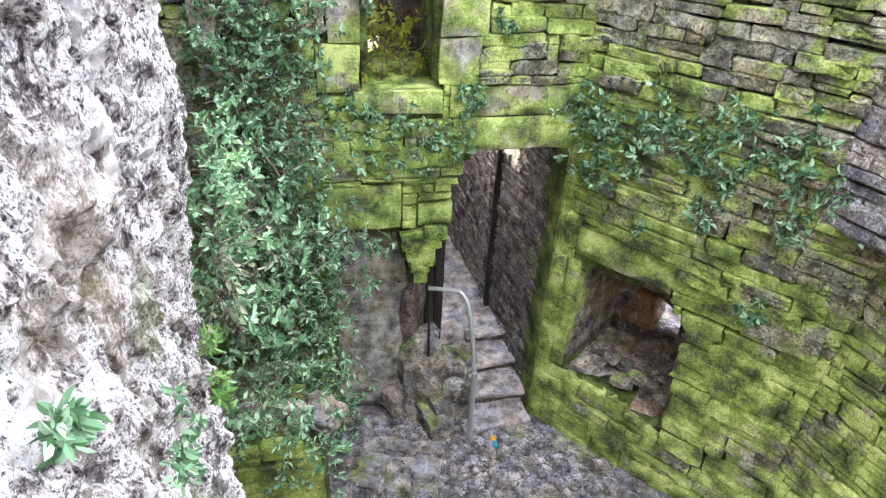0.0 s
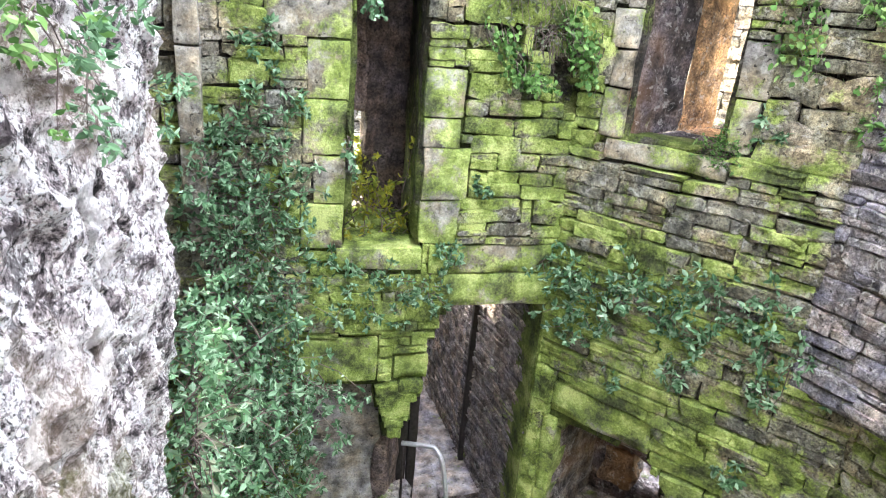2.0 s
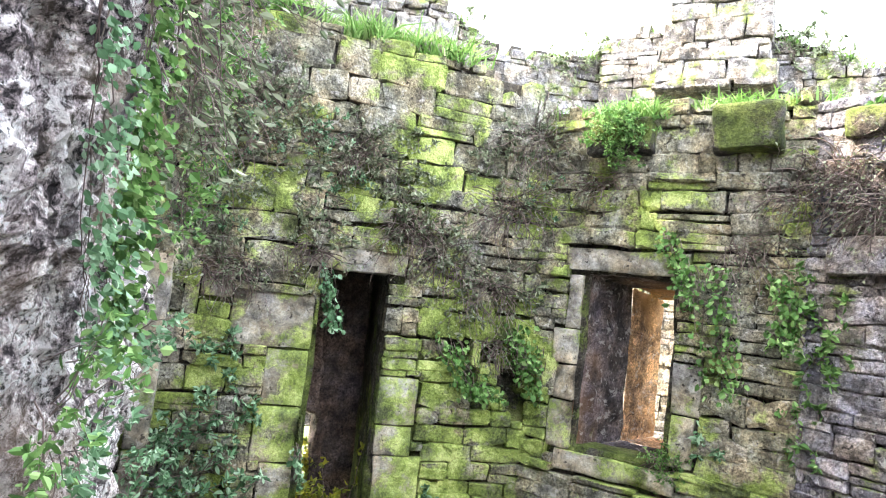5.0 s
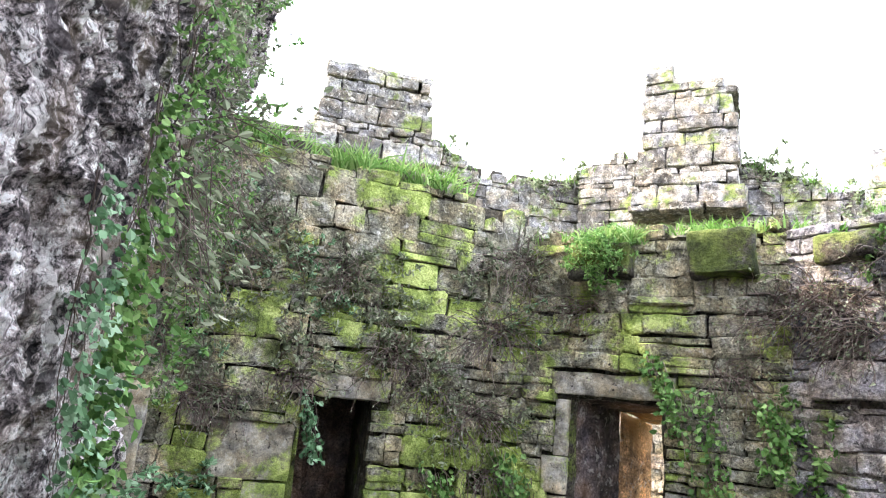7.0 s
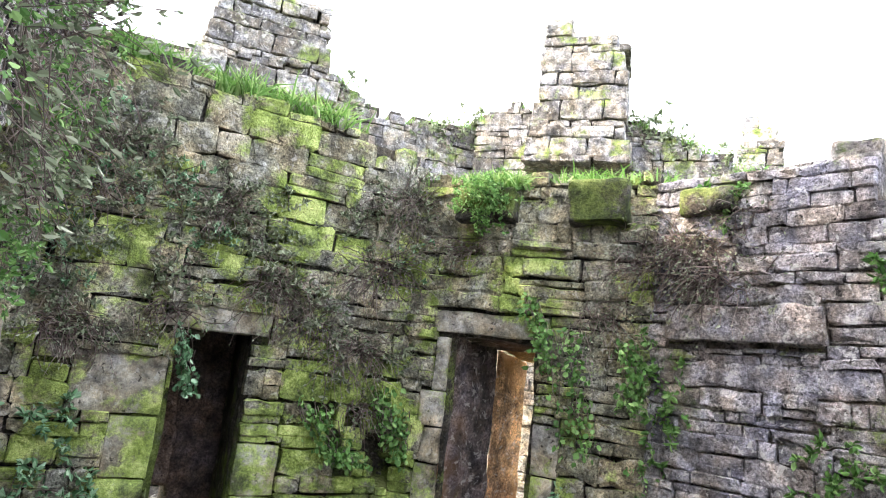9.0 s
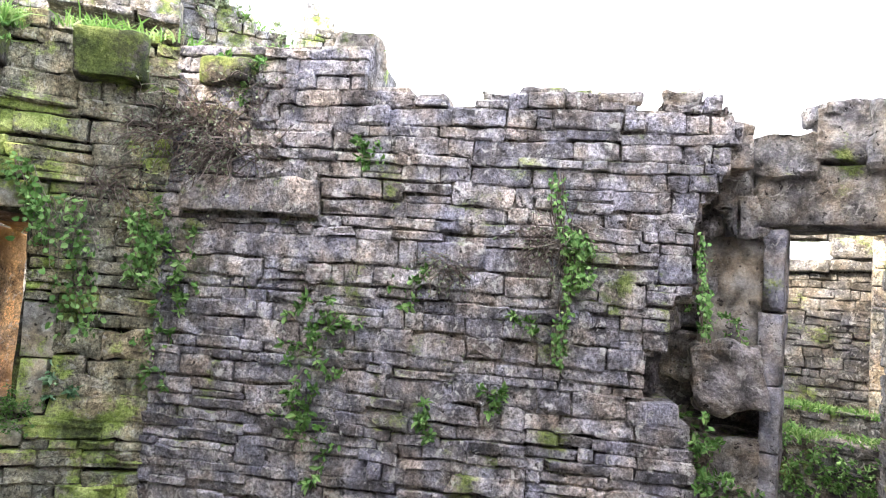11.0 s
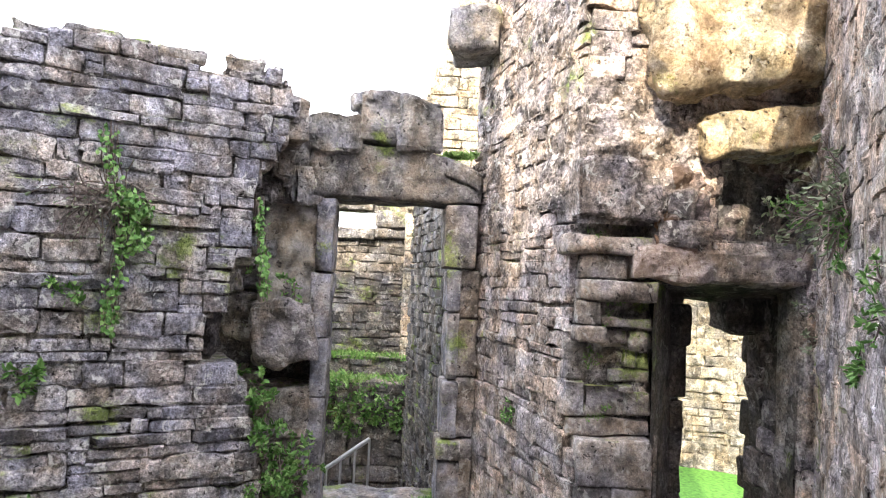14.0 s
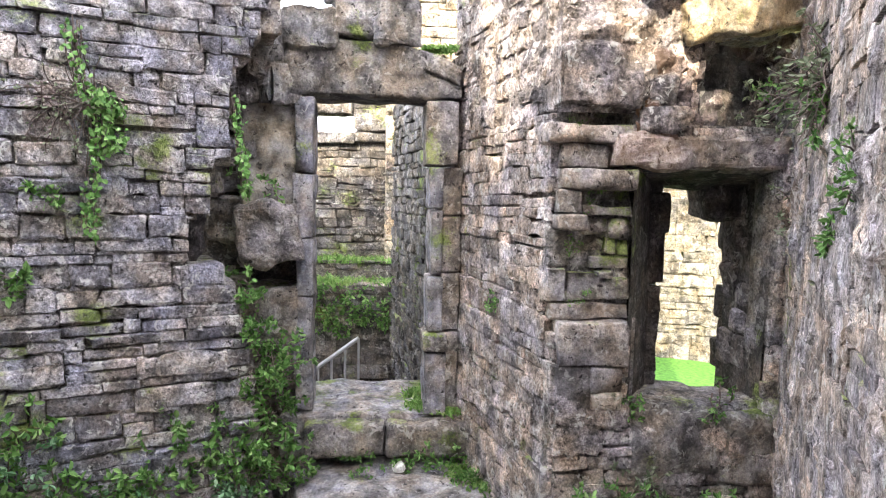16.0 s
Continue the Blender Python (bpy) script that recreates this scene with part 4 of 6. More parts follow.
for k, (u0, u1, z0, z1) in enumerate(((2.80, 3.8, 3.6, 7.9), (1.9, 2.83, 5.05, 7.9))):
    wall_a.ashlar([(u0, u1, z0, z1)], BLACK, -1.0, 0.3, 0.03, 0.05, "rubble behind the slit, toned dark for shade")
wall_a.ashlar([(2.2, 3.7, 6.6, 6.9), (2.2, 3.7, 3.7, 4.05)], BLACK, -0.4, 0.95, 0.03, 0.03, "added slab closing the slit passage from light")
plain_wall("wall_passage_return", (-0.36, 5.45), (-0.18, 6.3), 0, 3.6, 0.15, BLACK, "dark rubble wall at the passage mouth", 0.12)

BLOCKY0 = stone_mat("core_stone", grain=0.6, palette=BROWN[1:], moss=-0.04, joined=False, region=False, lichen=0.35, stain=0.35)
# ---- upper doorway ----
DU = Vector((DR[0] - DL[0], DR[1] - DL[1], 0)).normalized()
DN = Vector((DU.y, -DU.x, 0))
DROT = math.degrees(math.atan2(DU.y, DU.x))


def dpt(u, z, back=0.0):
    p = Vector((*DL, 0)) + DU * u - DN * back
    return (p.x, p.y, z)


doorway = root("door_1", dpt(0.5, 4.4), "ruined stone doorway under a coarse cracked lintel", "doorway", "", "structure")


def door_block(name, u0, u1, z0, z1, deep, back, mat, seed, label="", r=0.01, amp=0.018, ry=0.0):
    me = block_mesh(name, (u1 - u0, deep, z1 - z0), mat, seed=seed, r=r, amp=amp, cell=0.05, flat=amp > 0.03)
    ob = put(name, me, None, label, pose(*dpt((u0 + u1) / 2, (z0 + z1) / 2, back + deep / 2), 0, ry, DROT))
    ob.parent = doorway
    ob.matrix_parent_inverse = doorway.matrix_basis.inverted()
    return ob


lintel = door_block("lintel", -0.12, 1.22, 6.89, 7.30, 0.5, 0.0, COARSE, 101, "long coarse-grained lintel stone", 0.02, 0.028)
for v in lintel.data.vertices:
    if v.co.z > 0 and v.co.x > 0.1:
        v.co.z -= 0.16 * min(1.0, (v.co.x - 0.1) / 0.55) ** 1.5
for k, (z0, z1, du) in enumerate(((4.45, 4.85, 0.0), (4.85, 5.35, 0.03), (5.35, 5.8, 0.0), (5.8, 6.3, 0.02), (6.3, 6.88, 0.01))):
    door_block("jamb_stone", -0.04 - du, 0.09, z0, z1 - 0.01, 0.4, 0.03, JAMB, 110 + k)
for k, (u0, u1, z0, z1, back, mat) in enumerate(((0.95, 1.2, 6.38, 6.88, -0.03, ROCK), (0.98, 1.09, 6.05, 6.37, -0.04, JAMB), (1.0, 1.09, 5.52, 6.04, -0.02, JAMB), (0.98, 1.1, 5.08, 5.51, -0.03, JAMB), (0.95, 1.13, 4.93, 5.07, -0.07, ROCK), (0.97, 1.14, 4.42, 4.92, -0.05, JAMB),
                                                 (1.08, 1.24, 6.0, 6.37, 0.04, ROCK), (1.08, 1.24, 5.55, 5.99, 0.03, ROCK), (1.09, 1.24, 5.08, 5.54, 0.04, ROCK), (1.12, 1.24, 4.42, 5.07, 0.03, ROCK))):
    door_block("jamb_stone", u0, u1, z0, z1 - 0.01, 0.36, back, mat, 120 + k, "", 0.012, 0.016)
for k, (u, z, sx, sz) in enumerate(((0.05, 7.38, 0.4, 0.3), (0.4, 7.5, 0.35, 0.36), (0.68, 7.48, 0.32, 0.42), (0.36, 7.68, 0.3, 0.12), (-0.3, 7.2, 0.4, 0.42), (-0.22, 6.95, 0.3, 0.3))):
    tagged(put("loose_stone", block_mesh("loose_stone", (sx, 0.4, sz), COARSE, seed=130 + k, r=0.02, amp=0.06, freq=4.0, cell=0.05, flat=True), None, "", pose(*dpt(u, z, 0.15), 0, 0, DROT + 8 * k)), "rough grey stone lodged on the lintel", "stone", "stones on the lintel")
# broken core between the long wall and the doorway
for k, (u0, u1, z0, z1, back, mat, amp) in enumerate(((-0.8, -0.36, 5.35, 7.05, 0.36, MORTAR, 0.07), (-0.46, -0.02, 6.02, 6.86, 0.10, PLASTER, 0.022), (-0.62, -0.02, 6.84, 7.14, 0.04, ROCK, 0.05), (-0.78, -0.5, 6.62, 6.9, 0.08, ROCK, 0.05),
                                                      (-0.72, -0.42, 6.15, 6.6, 0.24, ROCK, 0.05), (-0.76, -0.44, 5.75, 6.12, 0.22, ROCK, 0.05), (-0.45, 0.0, 5.1, 5.6, 0.42, MORTAR, 0.05), (-0.44, -0.02, 5.04, 5.42, 0.0, ROCK, 0.045),
                                                      (-0.74, -0.42, 5.1, 5.5, 0.12, ROCK, 0.05), (-0.62, -0.02, 4.62, 5.03, 0.03, ROCK, 0.05), (-0.8, -0.05, 4.0, 4.62, 0.1, ROCK, 0.05), (-0.8, -0.05, 2.6, 4.0, 0.1, ROCK, 0.07))):
    door_block("broken_core", u0, u1, z0, z1, 0.5, back, mat, 140 + k, "exposed rubble core", 0.03, amp)
tagged(put("boulder", block_mesh("boulder", (0.46, 0.42, 0.44), ROCK, seed=151, r=0.03, amp=0.06, freq=3.5, cell=0.04, flat=True), None, "", pose(*dpt(-0.23, 5.84, 0.0), 0, -7, DROT + 8)), "grey stone lodged in the broken wall end", "rock")
crng = random.Random(66)
for k in range(22):
    uu, zz, ss = crng.uniform(-0.78, -0.42), crng.uniform(4.3, 7.0), crng.uniform(0.10, 0.24)
    door_block("rubble_stone", uu - ss / 2, uu + ss / 2, zz - ss * 0.3, zz + ss * 0.3, 0.3, crng.uniform(0.02, 0.2), (ROCK, BLOCKY0, JAMB)[k % 3], 400 + k, "", 0.015, 0.04, crng.uniform(-12, 12))
plain_wall("wall_end_back", (5.6, 1.5), (5.75, 0.62), 2.0, 7.2, 0.3, MORTAR, "dark rubble behind the broken wall end", 0.15)

# ledges in front of the doorway
rough_block("threshold_slab", (1.75, 0.95, 0.35), (5.75, -0.08, 4.25), LEDGE, "worn stone threshold slab with moss", "slab", 160, DROT, amp=0.03, kind="structure")
rough_block("step_block", (0.62, 0.3, 0.26), (5.22, 0.22, 4.26), ROCK, "rough stone step before the doorway", "step", 161, DROT, amp=0.025, kind="structure")
rough_block("step_block", (0.68, 0.3, 0.26), (5.28, -0.44, 4.26), ROCK, "rough stone step before the doorway", "step", 162, DROT, amp=0.025, kind="structure")
rough_block("ledge", (1.5, 1.3, 1.6), (4.98, -0.22, 3.25), LEDGE, "broad stone ledge with weeds", "ledge", 163, DROT + 14, amp=0.03, kind="structure", cell=0.1)
rough_block("ledge_support", (1.4, 2.2, 2.6), (5.1, -0.2, 1.2), MORTAR, "rubble support of the ledge", "wall", 164, DROT, amp=0.05, kind="structure", cell=0.2)

BLOCKY = stone_mat("pier_stone", grain=0.6, palette=BROWN[1:], moss=-0.06, joined=False, region=False, lichen=0.35, stain=0.35)
# pier, niche and small doorway
PIER = ((-0.08, 0.41, 6.46, 6.56, 0.0), (0.0, 0.27, 6.32, 6.455, -0.04), (0.27, 0.42, 6.32, 6.45, -0.09), (0.0, 0.43, 6.20, 6.315, 0.02), (-0.02, 0.12, 6.06, 6.195, 0.01), (-0.02, 0.14, 5.97, 6.055, 0.04),
        (0.13, 0.42, 6.05, 6.11, -0.05), (0.15, 0.42, 6.12, 6.19, -0.16), (0.16, 0.30, 5.95, 6.045, -0.10), (0.31, 0.42, 5.93, 6.045, -0.07), (0.14, 0.27, 5.84, 5.945, -0.13), (0.27, 0.35, 5.83, 5.94, -0.06), (0.35, 0.43, 5.82, 5.925, -0.08),
        (-0.05, 0.08, 5.76, 5.965, -0.10), (0.08, 0.2, 5.74, 5.835, -0.15), (0.2, 0.43, 5.75, 5.82, -0.09), (0.22, 0.31, 5.70, 5.745, 0.0), (-0.06, 0.06, 5.56, 5.755, -0.04), (0.06, 0.29, 5.56, 5.735, -0.08), (0.29, 0.42, 5.58, 5.7, -0.04),
        (-0.04, 0.43, 5.46, 5.555, -0.05), (0.0, 0.40, 5.21, 5.455, 0.05), (0.0, 0.19, 4.96, 5.205, 0.03), (0.19, 0.38, 5.05, 5.2, 0.045), (0.2, 0.37, 4.96, 5.045, 0.04), (-0.05, 0.43, 4.60, 4.955, -0.03), (-0.06, 0.42, 4.2, 4.6, -0.02), (-0.06, 0.42, 3.75, 4.2, -0.02))
for k, (u0, u1, z0, z1, out) in enumerate(PIER):
    wall_d.ashlar([(u0 - 0.006, u1 + 0.006, z0 - 0.006, z1 + 0.006)], (BLOCKY, ROCK, BLOCKY)[k % 3], out, 0.5, 0.012, 0.022, "broken pier stone")
wall_d.ashlar([(-0.04, 0.45, 3.8, 6.9)], JOINT, -0.14, 0.3, 0.03, 0.05, "rubble core of the pier")
RUSTY = stone_mat("rust_stained_stone", grain=0.6, palette=BROWN, moss=-0.12, joined=False, region=False, stain=0.5, warm=0.2)
wall_d.ashlar([(0.27, 1.3, 6.32, 6.52)], RUSTY, 0.04, 0.6, 0.03, 0.045, "rust-stained lintel stone")
wall_d.ashlar([(0.42, 0.98, 4.55, 4.97), (0.98, 1.3, 4.5, 4.93)], ROCK, 0.04, 0.6, 0.03, 0.03, "sill stone")
# Lichened stone, its yellow palette brightened to add to the sunlight on it.
SUNNY = stone_mat("lichened_sunlit_tone", grain=0.6, palette=[(0.28, 0.23, 0.15), (0.42, 0.355, 0.245), (0.52, 0.45, 0.33)], moss=-0.08, joined=False, region=False, lichen=0.3, stain=0.4, warm=0.2, mortar=True, bump=1.0)
slab = put("slab", block_mesh("slab", (0.92, 0.55, 0.25), SUNNY, seed=171, r=0.03, amp=0.04, cell=0.035, freq=5.0), wall_d.body, "slanting slab over the cavity in a sunlit tone", wall_d.axes(1.07, 7.19, -0.14, -11))
over = put("overhang", block_mesh("overhang", (1.5, 0.6, 2.3), SUNNY, seed=172, r=0.05, amp=0.075, cell=0.042, freq=4.5), wall_d.body, "bulging overhang of lichened masonry in a sunlit tone", wall_d.axes(0.9, 8.56, -0.04, -10))
# Inner sides and core take dark tones, deep shade put into their colour.
reveal(wall_d, "doorway_reveal", [(0.42, 4.97), (0.42, 6.33), (1.28, 6.33), (1.22, 4.95)], [(0.84, 4.93), (0.82, 6.23), (1.29, 6.2), (1.31, 4.87)], 0.6, MORTAR, "deep sides of the narrow doorway, toned dark for shade", amp=0.012)
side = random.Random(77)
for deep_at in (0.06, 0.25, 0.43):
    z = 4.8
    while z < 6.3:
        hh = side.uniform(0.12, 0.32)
        wall_d.ashlar([(1.225 + 0.12 * deep_at + side.uniform(-0.025, 0.045), 1.62, z, z + hh)], M_SLATE[1], -deep_at, 0.19, 0.02, 0.035, "rough stone of the doorway's side in a shade-dark tone")
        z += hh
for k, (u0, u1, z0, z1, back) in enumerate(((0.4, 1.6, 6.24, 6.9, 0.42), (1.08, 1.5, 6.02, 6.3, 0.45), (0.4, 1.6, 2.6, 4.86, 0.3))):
    wall_d.ashlar([(u0, u1, z0, z1)], MORTAR, -back, 0.4, 0.04, 0.05, "rubble core behind the face in a shade-dark tone")
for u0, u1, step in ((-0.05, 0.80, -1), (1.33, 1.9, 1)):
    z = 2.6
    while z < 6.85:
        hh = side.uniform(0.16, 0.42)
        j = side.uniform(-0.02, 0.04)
        wall_d.ashlar([(u0 + (j if step > 0 else 0), u1 - (j if step < 0 else 0), z, z + hh + 0.014)], M_DARK[1], -0.42, 0.4, 0.015, 0.029, "rubble core behind the face in a shade-dark tone")
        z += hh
plain_wall("wall_behind_cavity", (4.2, -1.6), (4.28, -2.6), 6.4, 7.4, 0.15, MORTAR, "dark rubble behind the cavity", 0.1)


def coat(wall, name, u0, u1, z0, z1, off, amp, mat, label, cell=0.025, keep=lambda u, z: True):
    """A worn rough-cast coat over the facing stones, whose proudest faces show through it."""
    nu, nz = int((u1 - u0) / cell), int((z1 - z0) / cell)
    verts, faces = [], []
    for j in range(nz + 1):
        for i in range(nu + 1):
            u, z = u0 + (u1 - u0) * i / nu, z0 + (z1 - z0) * j / nz
            rim = min(1.0, min(u - u0, u1 - u, z - z0, z1 - z) / 0.12)
            w = noise.fractal(Vector((u * 6, z * 6, wall.seed)), 0.55, 2.1, 6) * amp + 0.6 * amp * noise.noise(Vector((u * 1.7, z * 1.7, 3.0)))
            verts.append(tuple(wall.pt(u, z, off - 0.05 * (1 - rim) + w)))
    for j in range(nz):
        for i in range(nu):
            if keep(u0 + (i + 0.5) * (u1 - u0) / nu, z0 + (j + 0.5) * (z1 - z0) / nz):
                faces.append((j * (nu + 1) + i, j * (nu + 1) + i + 1, (j + 1) * (nu + 1) + i + 1, (j + 1) * (nu + 1) + i))
    return put(name, mesh_of(name, verts, faces, mat, False), wall.body, label)


CAST = stone_mat("rough_cast_coat", [(0.095, 0.08, 0.074), (0.20, 0.171, 0.158), (0.295, 0.257, 0.238), (0.39, 0.352, 0.327)], moss=-0.17, joined=False, region=False, lichen=0.75, stain=0.35, mortar=True, bump=1.0)
coat(wall_c, "rough_cast", -0.28, 1.52, 6.55, 9.2, 0.022, 0.035, CAST, "crumbling rough-cast coat", keep=lambda u, z: z > 6.7 + 0.12 * noise.noise(Vector((u * 3, 0, 9))) or u < 1.0)
coat(wall_c, "rough_cast", -0.2, 1.2, 4.3, 6.6, -0.012, 0.03, CAST, "crumbling rough-cast coat", 0.03)
coat(wall_d, "rough_cast", -0.03, 0.75, 6.62, 7.5, 0.04, 0.035, CAST, "crumbling rough-cast coat")
coat(wall_d, "soot_crust", 0.40, 0.78, 6.48, 7.05, 0.055, 0.05, RECESS_DARK, "dark crumbling masonry beside the cavity")
# Back of the cavity: shade painted by a dark sheet.
coat(wall_d, "soot_crust", 0.66, 1.5, 6.45, 7.3, -0.17, 0.06, RECESS_DARK, "back of the cavity, toned dark for shade")
LIMED = stone_mat("limewashed_rubble_coat", [(0.18, 0.148, 0.134), (0.34, 0.29, 0.268), (0.47, 0.415, 0.385), (0.60, 0.55, 0.515)], moss=-0.15, joined=False, region=False, lichen=0.6, stain=0.35, mortar=True, bump=1.0, warm=0.15)
coat(wall_e, "rough_cast", 0.0, 2.6, 4.4, 8.0, 0.002, 0.035, LIMED, "crumbling pale limewashed coat", 0.03)
wall_d.ashlar([(-0.06, 0.42, 6.64, 7.0), (0.42, 0.62, 6.66, 6.84), (0.44, 0.7, 6.5, 6.65)], CAST, 0.06, 0.4, 0.03, 0.035, "rough stone over the mossy slot")
tagged(put("corbel", block_mesh("corbel", (0.4, 0.4, 0.36), COARSE, seed=170, r=0.04, amp=0.03), None, "", pose(5.3, -0.55, 8.2, 0, 3, -10)), "projecting square corbel stone", "corbel")

# ---- beyond the upper doorway ----
FARW = Wall("wall_far", (9.2, 1.9), (9.35, -0.2), 2.4, 7.6, 0.3, lambda u, z: not (0.45 < u < 0.6 and 5.9 < z < 6.65) and not (0.1 < u < 1.15 and 7.0 < z < 7.2), "grey stone wall of the next court", M_FAR, JOINT, 201,
            h=(0.07, 0.14), l=(0.14, 0.36), near=(1.0, 6.0), parts=200, cell=0.12)
FARW.ashlar([(0.45, 1.15, 6.82, 6.99), (1.15, 1.7, 6.86, 6.98), (1.16, 1.7, 7.0, 7.25), (0.4, 1.12, 7.22, 7.5)], M_FAR[1], 0.12, 0.35, 0.02, 0.03, "projecting slab of the far wall")
SIDEW = Wall("wall_court_side", (8.4, 0.12), (5.62, -0.62), 2.4, 7.25, 0.3, lambda u, z: True, "pale rubble side wall of the next court", M_FAR, JOINT, 203,
             h=(0.06, 0.13), l=(0.12, 0.35), near=(1.8, 5.8), parts=200, cell=0.12)
TALL = Wall("wall_sunlit", (9.0, 0.3), (9.4, -3.2), 4.0, 11.5, 0.4, lambda u, z: z < 7.5 + u * 5 + 0.3 * math.sin(u * 9) and z < 11.3, "tall pale wall in the sun", M_PALE, MORTAR_P, 205,
            h=(0.1, 0.25), l=(0.2, 0.5), near=(0.5, 8.5), parts=120, cell=0.15)
Wall("terrace_wall", (8.85, 2.2), (8.95, -0.2), 4.4, 5.25, 0.5, lambda u, z: True, "low upper terrace wall with grass", M_FAR, JOINT, 210, h=(0.08, 0.16), near=(1, 5), parts=40, cell=0.15)
Wall("terrace_wall", (8.4, 2.2), (8.5, -0.2), 2.2, 5.0, 0.5, lambda u, z: True, "lower terrace wall hung with leaves", M_FAR, JOINT, 211, h=(0.1, 0.18), near=(1, 4.2), parts=120, cell=0.15)
far_rail = root("railing", (7.5, 0.91, 3.36), "grey steel stair railing in the next court", "railing")
fr0, fr1 = Vector((0, 0, 0.80)), Vector((0.07, -0.47, 1.14))
pipe("top_rail", [fr0 - (fr1 - fr0) * 0.8, fr0, fr1], 0.025, STEEL, far_rail)
for k in range(6):
    q = fr0.lerp(fr1, -0.6 + 0.32 * k)
    pipe("baluster", [Vector((q.x, q.y, 0)), q], 0.014, STEEL, far_rail)

rough_block("landing", (2.4, 2.2, 0.4), (7.3, 1.0, 3.15), STEP, "stone landing of the next court", "landing", 212, 0, kind="structure", cell=0.2)
# Added wall that cuts down the sky light on the next court.
plain_wall("wall_court_north", (5.9, 2.4), (9.4, 2.4), 0, 7.0, 0.4, MORTAR, "wall added to limit sky light in the next court")
# ---- lawn beyond the small doorway ----
sheet("lawn", 4.9, 16.0, -12.0, -1.5, 3.35, 20, LAWN, 0.02, "smooth bright green lawn", "lawn", "structure", 0.0)
LAWNW = Wall("wall_lawn", (12.0, -3.2), (10.9, -6.6), 3.3, 8.8, 0.4, lambda u, z: True, "pale sunlit stone wall behind the lawn", M_LAWNW, MORTAR_P, 215,
             h=(0.1, 0.24), l=(0.18, 0.45), near=(1.5, 5.0), parts=300, cell=0.3)

# ---- stacks and broken walls above ----
def stack(name, at, w, d, h, rz, seed, label, slope=0.0):
    e = root(name, at, label, "chimney stack")
    rng = random.Random(seed)
    put("core", block_mesh("core", (w * 0.86, d * 0.86, h - max(slope, 0.25)), MORTAR, seed=seed, r=0.03, amp=0.03, cell=0.2), e, "", pose(0, 0, (h - max(slope, 0.25)) / 2))
    z = 0.0
    while z < h:
        hh = rng.choice((0.13, 0.2, 0.26, 0.34)) * rng.uniform(0.9, 1.1)
        shift = rng.uniform(-0.05, 0.05)
        taper = 1 + max(0.0, 0.9 - z) * 0.3
        x = -w / 2 * taper + shift
        end = w / 2 * taper + rng.uniform(-0.06, 0.06)
        while x < end - 0.05:
            L = min(rng.uniform(0.24, 0.75), end - x)
            if end - x - L < 0.14:
                L = end - x
            if slope and z > h - slope and x > w * (0.5 - (z - h + slope) / slope):
                x += L
                continue
            me = block_mesh("stone", (max(0.1, L - 0.008), d * taper * rng.uniform(0.93, 1.05), hh - 0.006), M_STACK[1], seed=rng.randrange(99), r=0.025, amp=0.045, cell=0.09, flat=True)
            put("stone", me, e, "", pose(x + L / 2, 0, z + hh / 2, rng.uniform(-1.5, 1.5), rng.uniform(-2, 2), rng.uniform(-2, 2)))
            x += L
        z += hh
    e.matrix_basis = Matrix.Translation(at) @ Matrix.Rotation(radians(rz), 4, "Z")
    return e


stack("chimney_stack", (-0.86, 10.44, 10.4), 1.85, 1.1, 1.6, 6, 301, "square ruined chimney stack of mossy stone")
stack("chimney_stack", (4.62, 9.62, 9.9), 1.45, 1.1, 2.5, -31, 303, "square ruined chimney stack of grey stone", 0.45)
plain_wall("wall_tower_far", (9.6, 12.7), (11.2, 11.5), 0, 11.6, 0.9, M_STACK[1], "distant ruined wall under a broken stack")
stack("chimney_stack", (10.4, 12.1, 11.5), 0.85, 0.8, 1.3, -37, 309, "small distant broken stack of pale stone", 0.3)
UPW = Wall("wall_upper_far", (-3.2, 10.2), (3.6, 10.9), 4.0, 11.6, 0.5, lambda u, z: z < along([(0, 10.9), (1.5, 11.0), (3.4, 11.25), (3.8, 11.0), (4.5, 10.65), (6.1, 10.85), (6.8, 11.3)], u) + 0.04 * math.sin(u * 11), "ruined mossy wall behind the court", M_STACK, JOINT_G, 305,
           h=(0.14, 0.26), l=(0.25, 0.6), near=(4.0, 9.5), parts=150, cell=0.2)
UPW2 = Wall("wall_upper_far_east", (3.0, 10.6), (8.6, 7.2), 4.0, 11.5, 0.5, lambda u, z: z < along([(0, 10.9), (0.7, 11.2), (2.7, 10.9), (4.2, 10.3), (4.4, 10.1), (6.6, 8.6)], u) + 0.04 * math.sin(u * 11), "ruined mossy wall sloping down behind the court", M_STACK, JOINT_G, 307,
            h=(0.14, 0.26), l=(0.25, 0.6), near=(2.0, 9.5), parts=150, cell=0.2)

# corbels and capstones of the wall head
MOSSY = stone_mat("mossy_block", DARK, sap=0.38, moss=0.12, joined=False, region=False, lichen=0.1)
for k, (w, u0, u1, z0, z1) in enumerate(((wall_b1, 0.44, 0.95, 7.62, 7.9), (wall_b1, 1.42, 1.88, 7.62, 7.95), (wall_b2, 0.26, 0.66, 7.66, 7.86))):
    me = block_mesh("corbel", (u1 - u0, 0.6 if w is wall_b1 else 0.42, z1 - z0), MOSSY, seed=320 + k, r=0.02, amp=0.03)
    tagged(put("corbel", me, None, "", w.axes((u0 + u1) / 2, (z0 + z1) / 2, -0.07)), "projecting corbel stone covered in dark moss", "corbel", "corbels of the wall head")
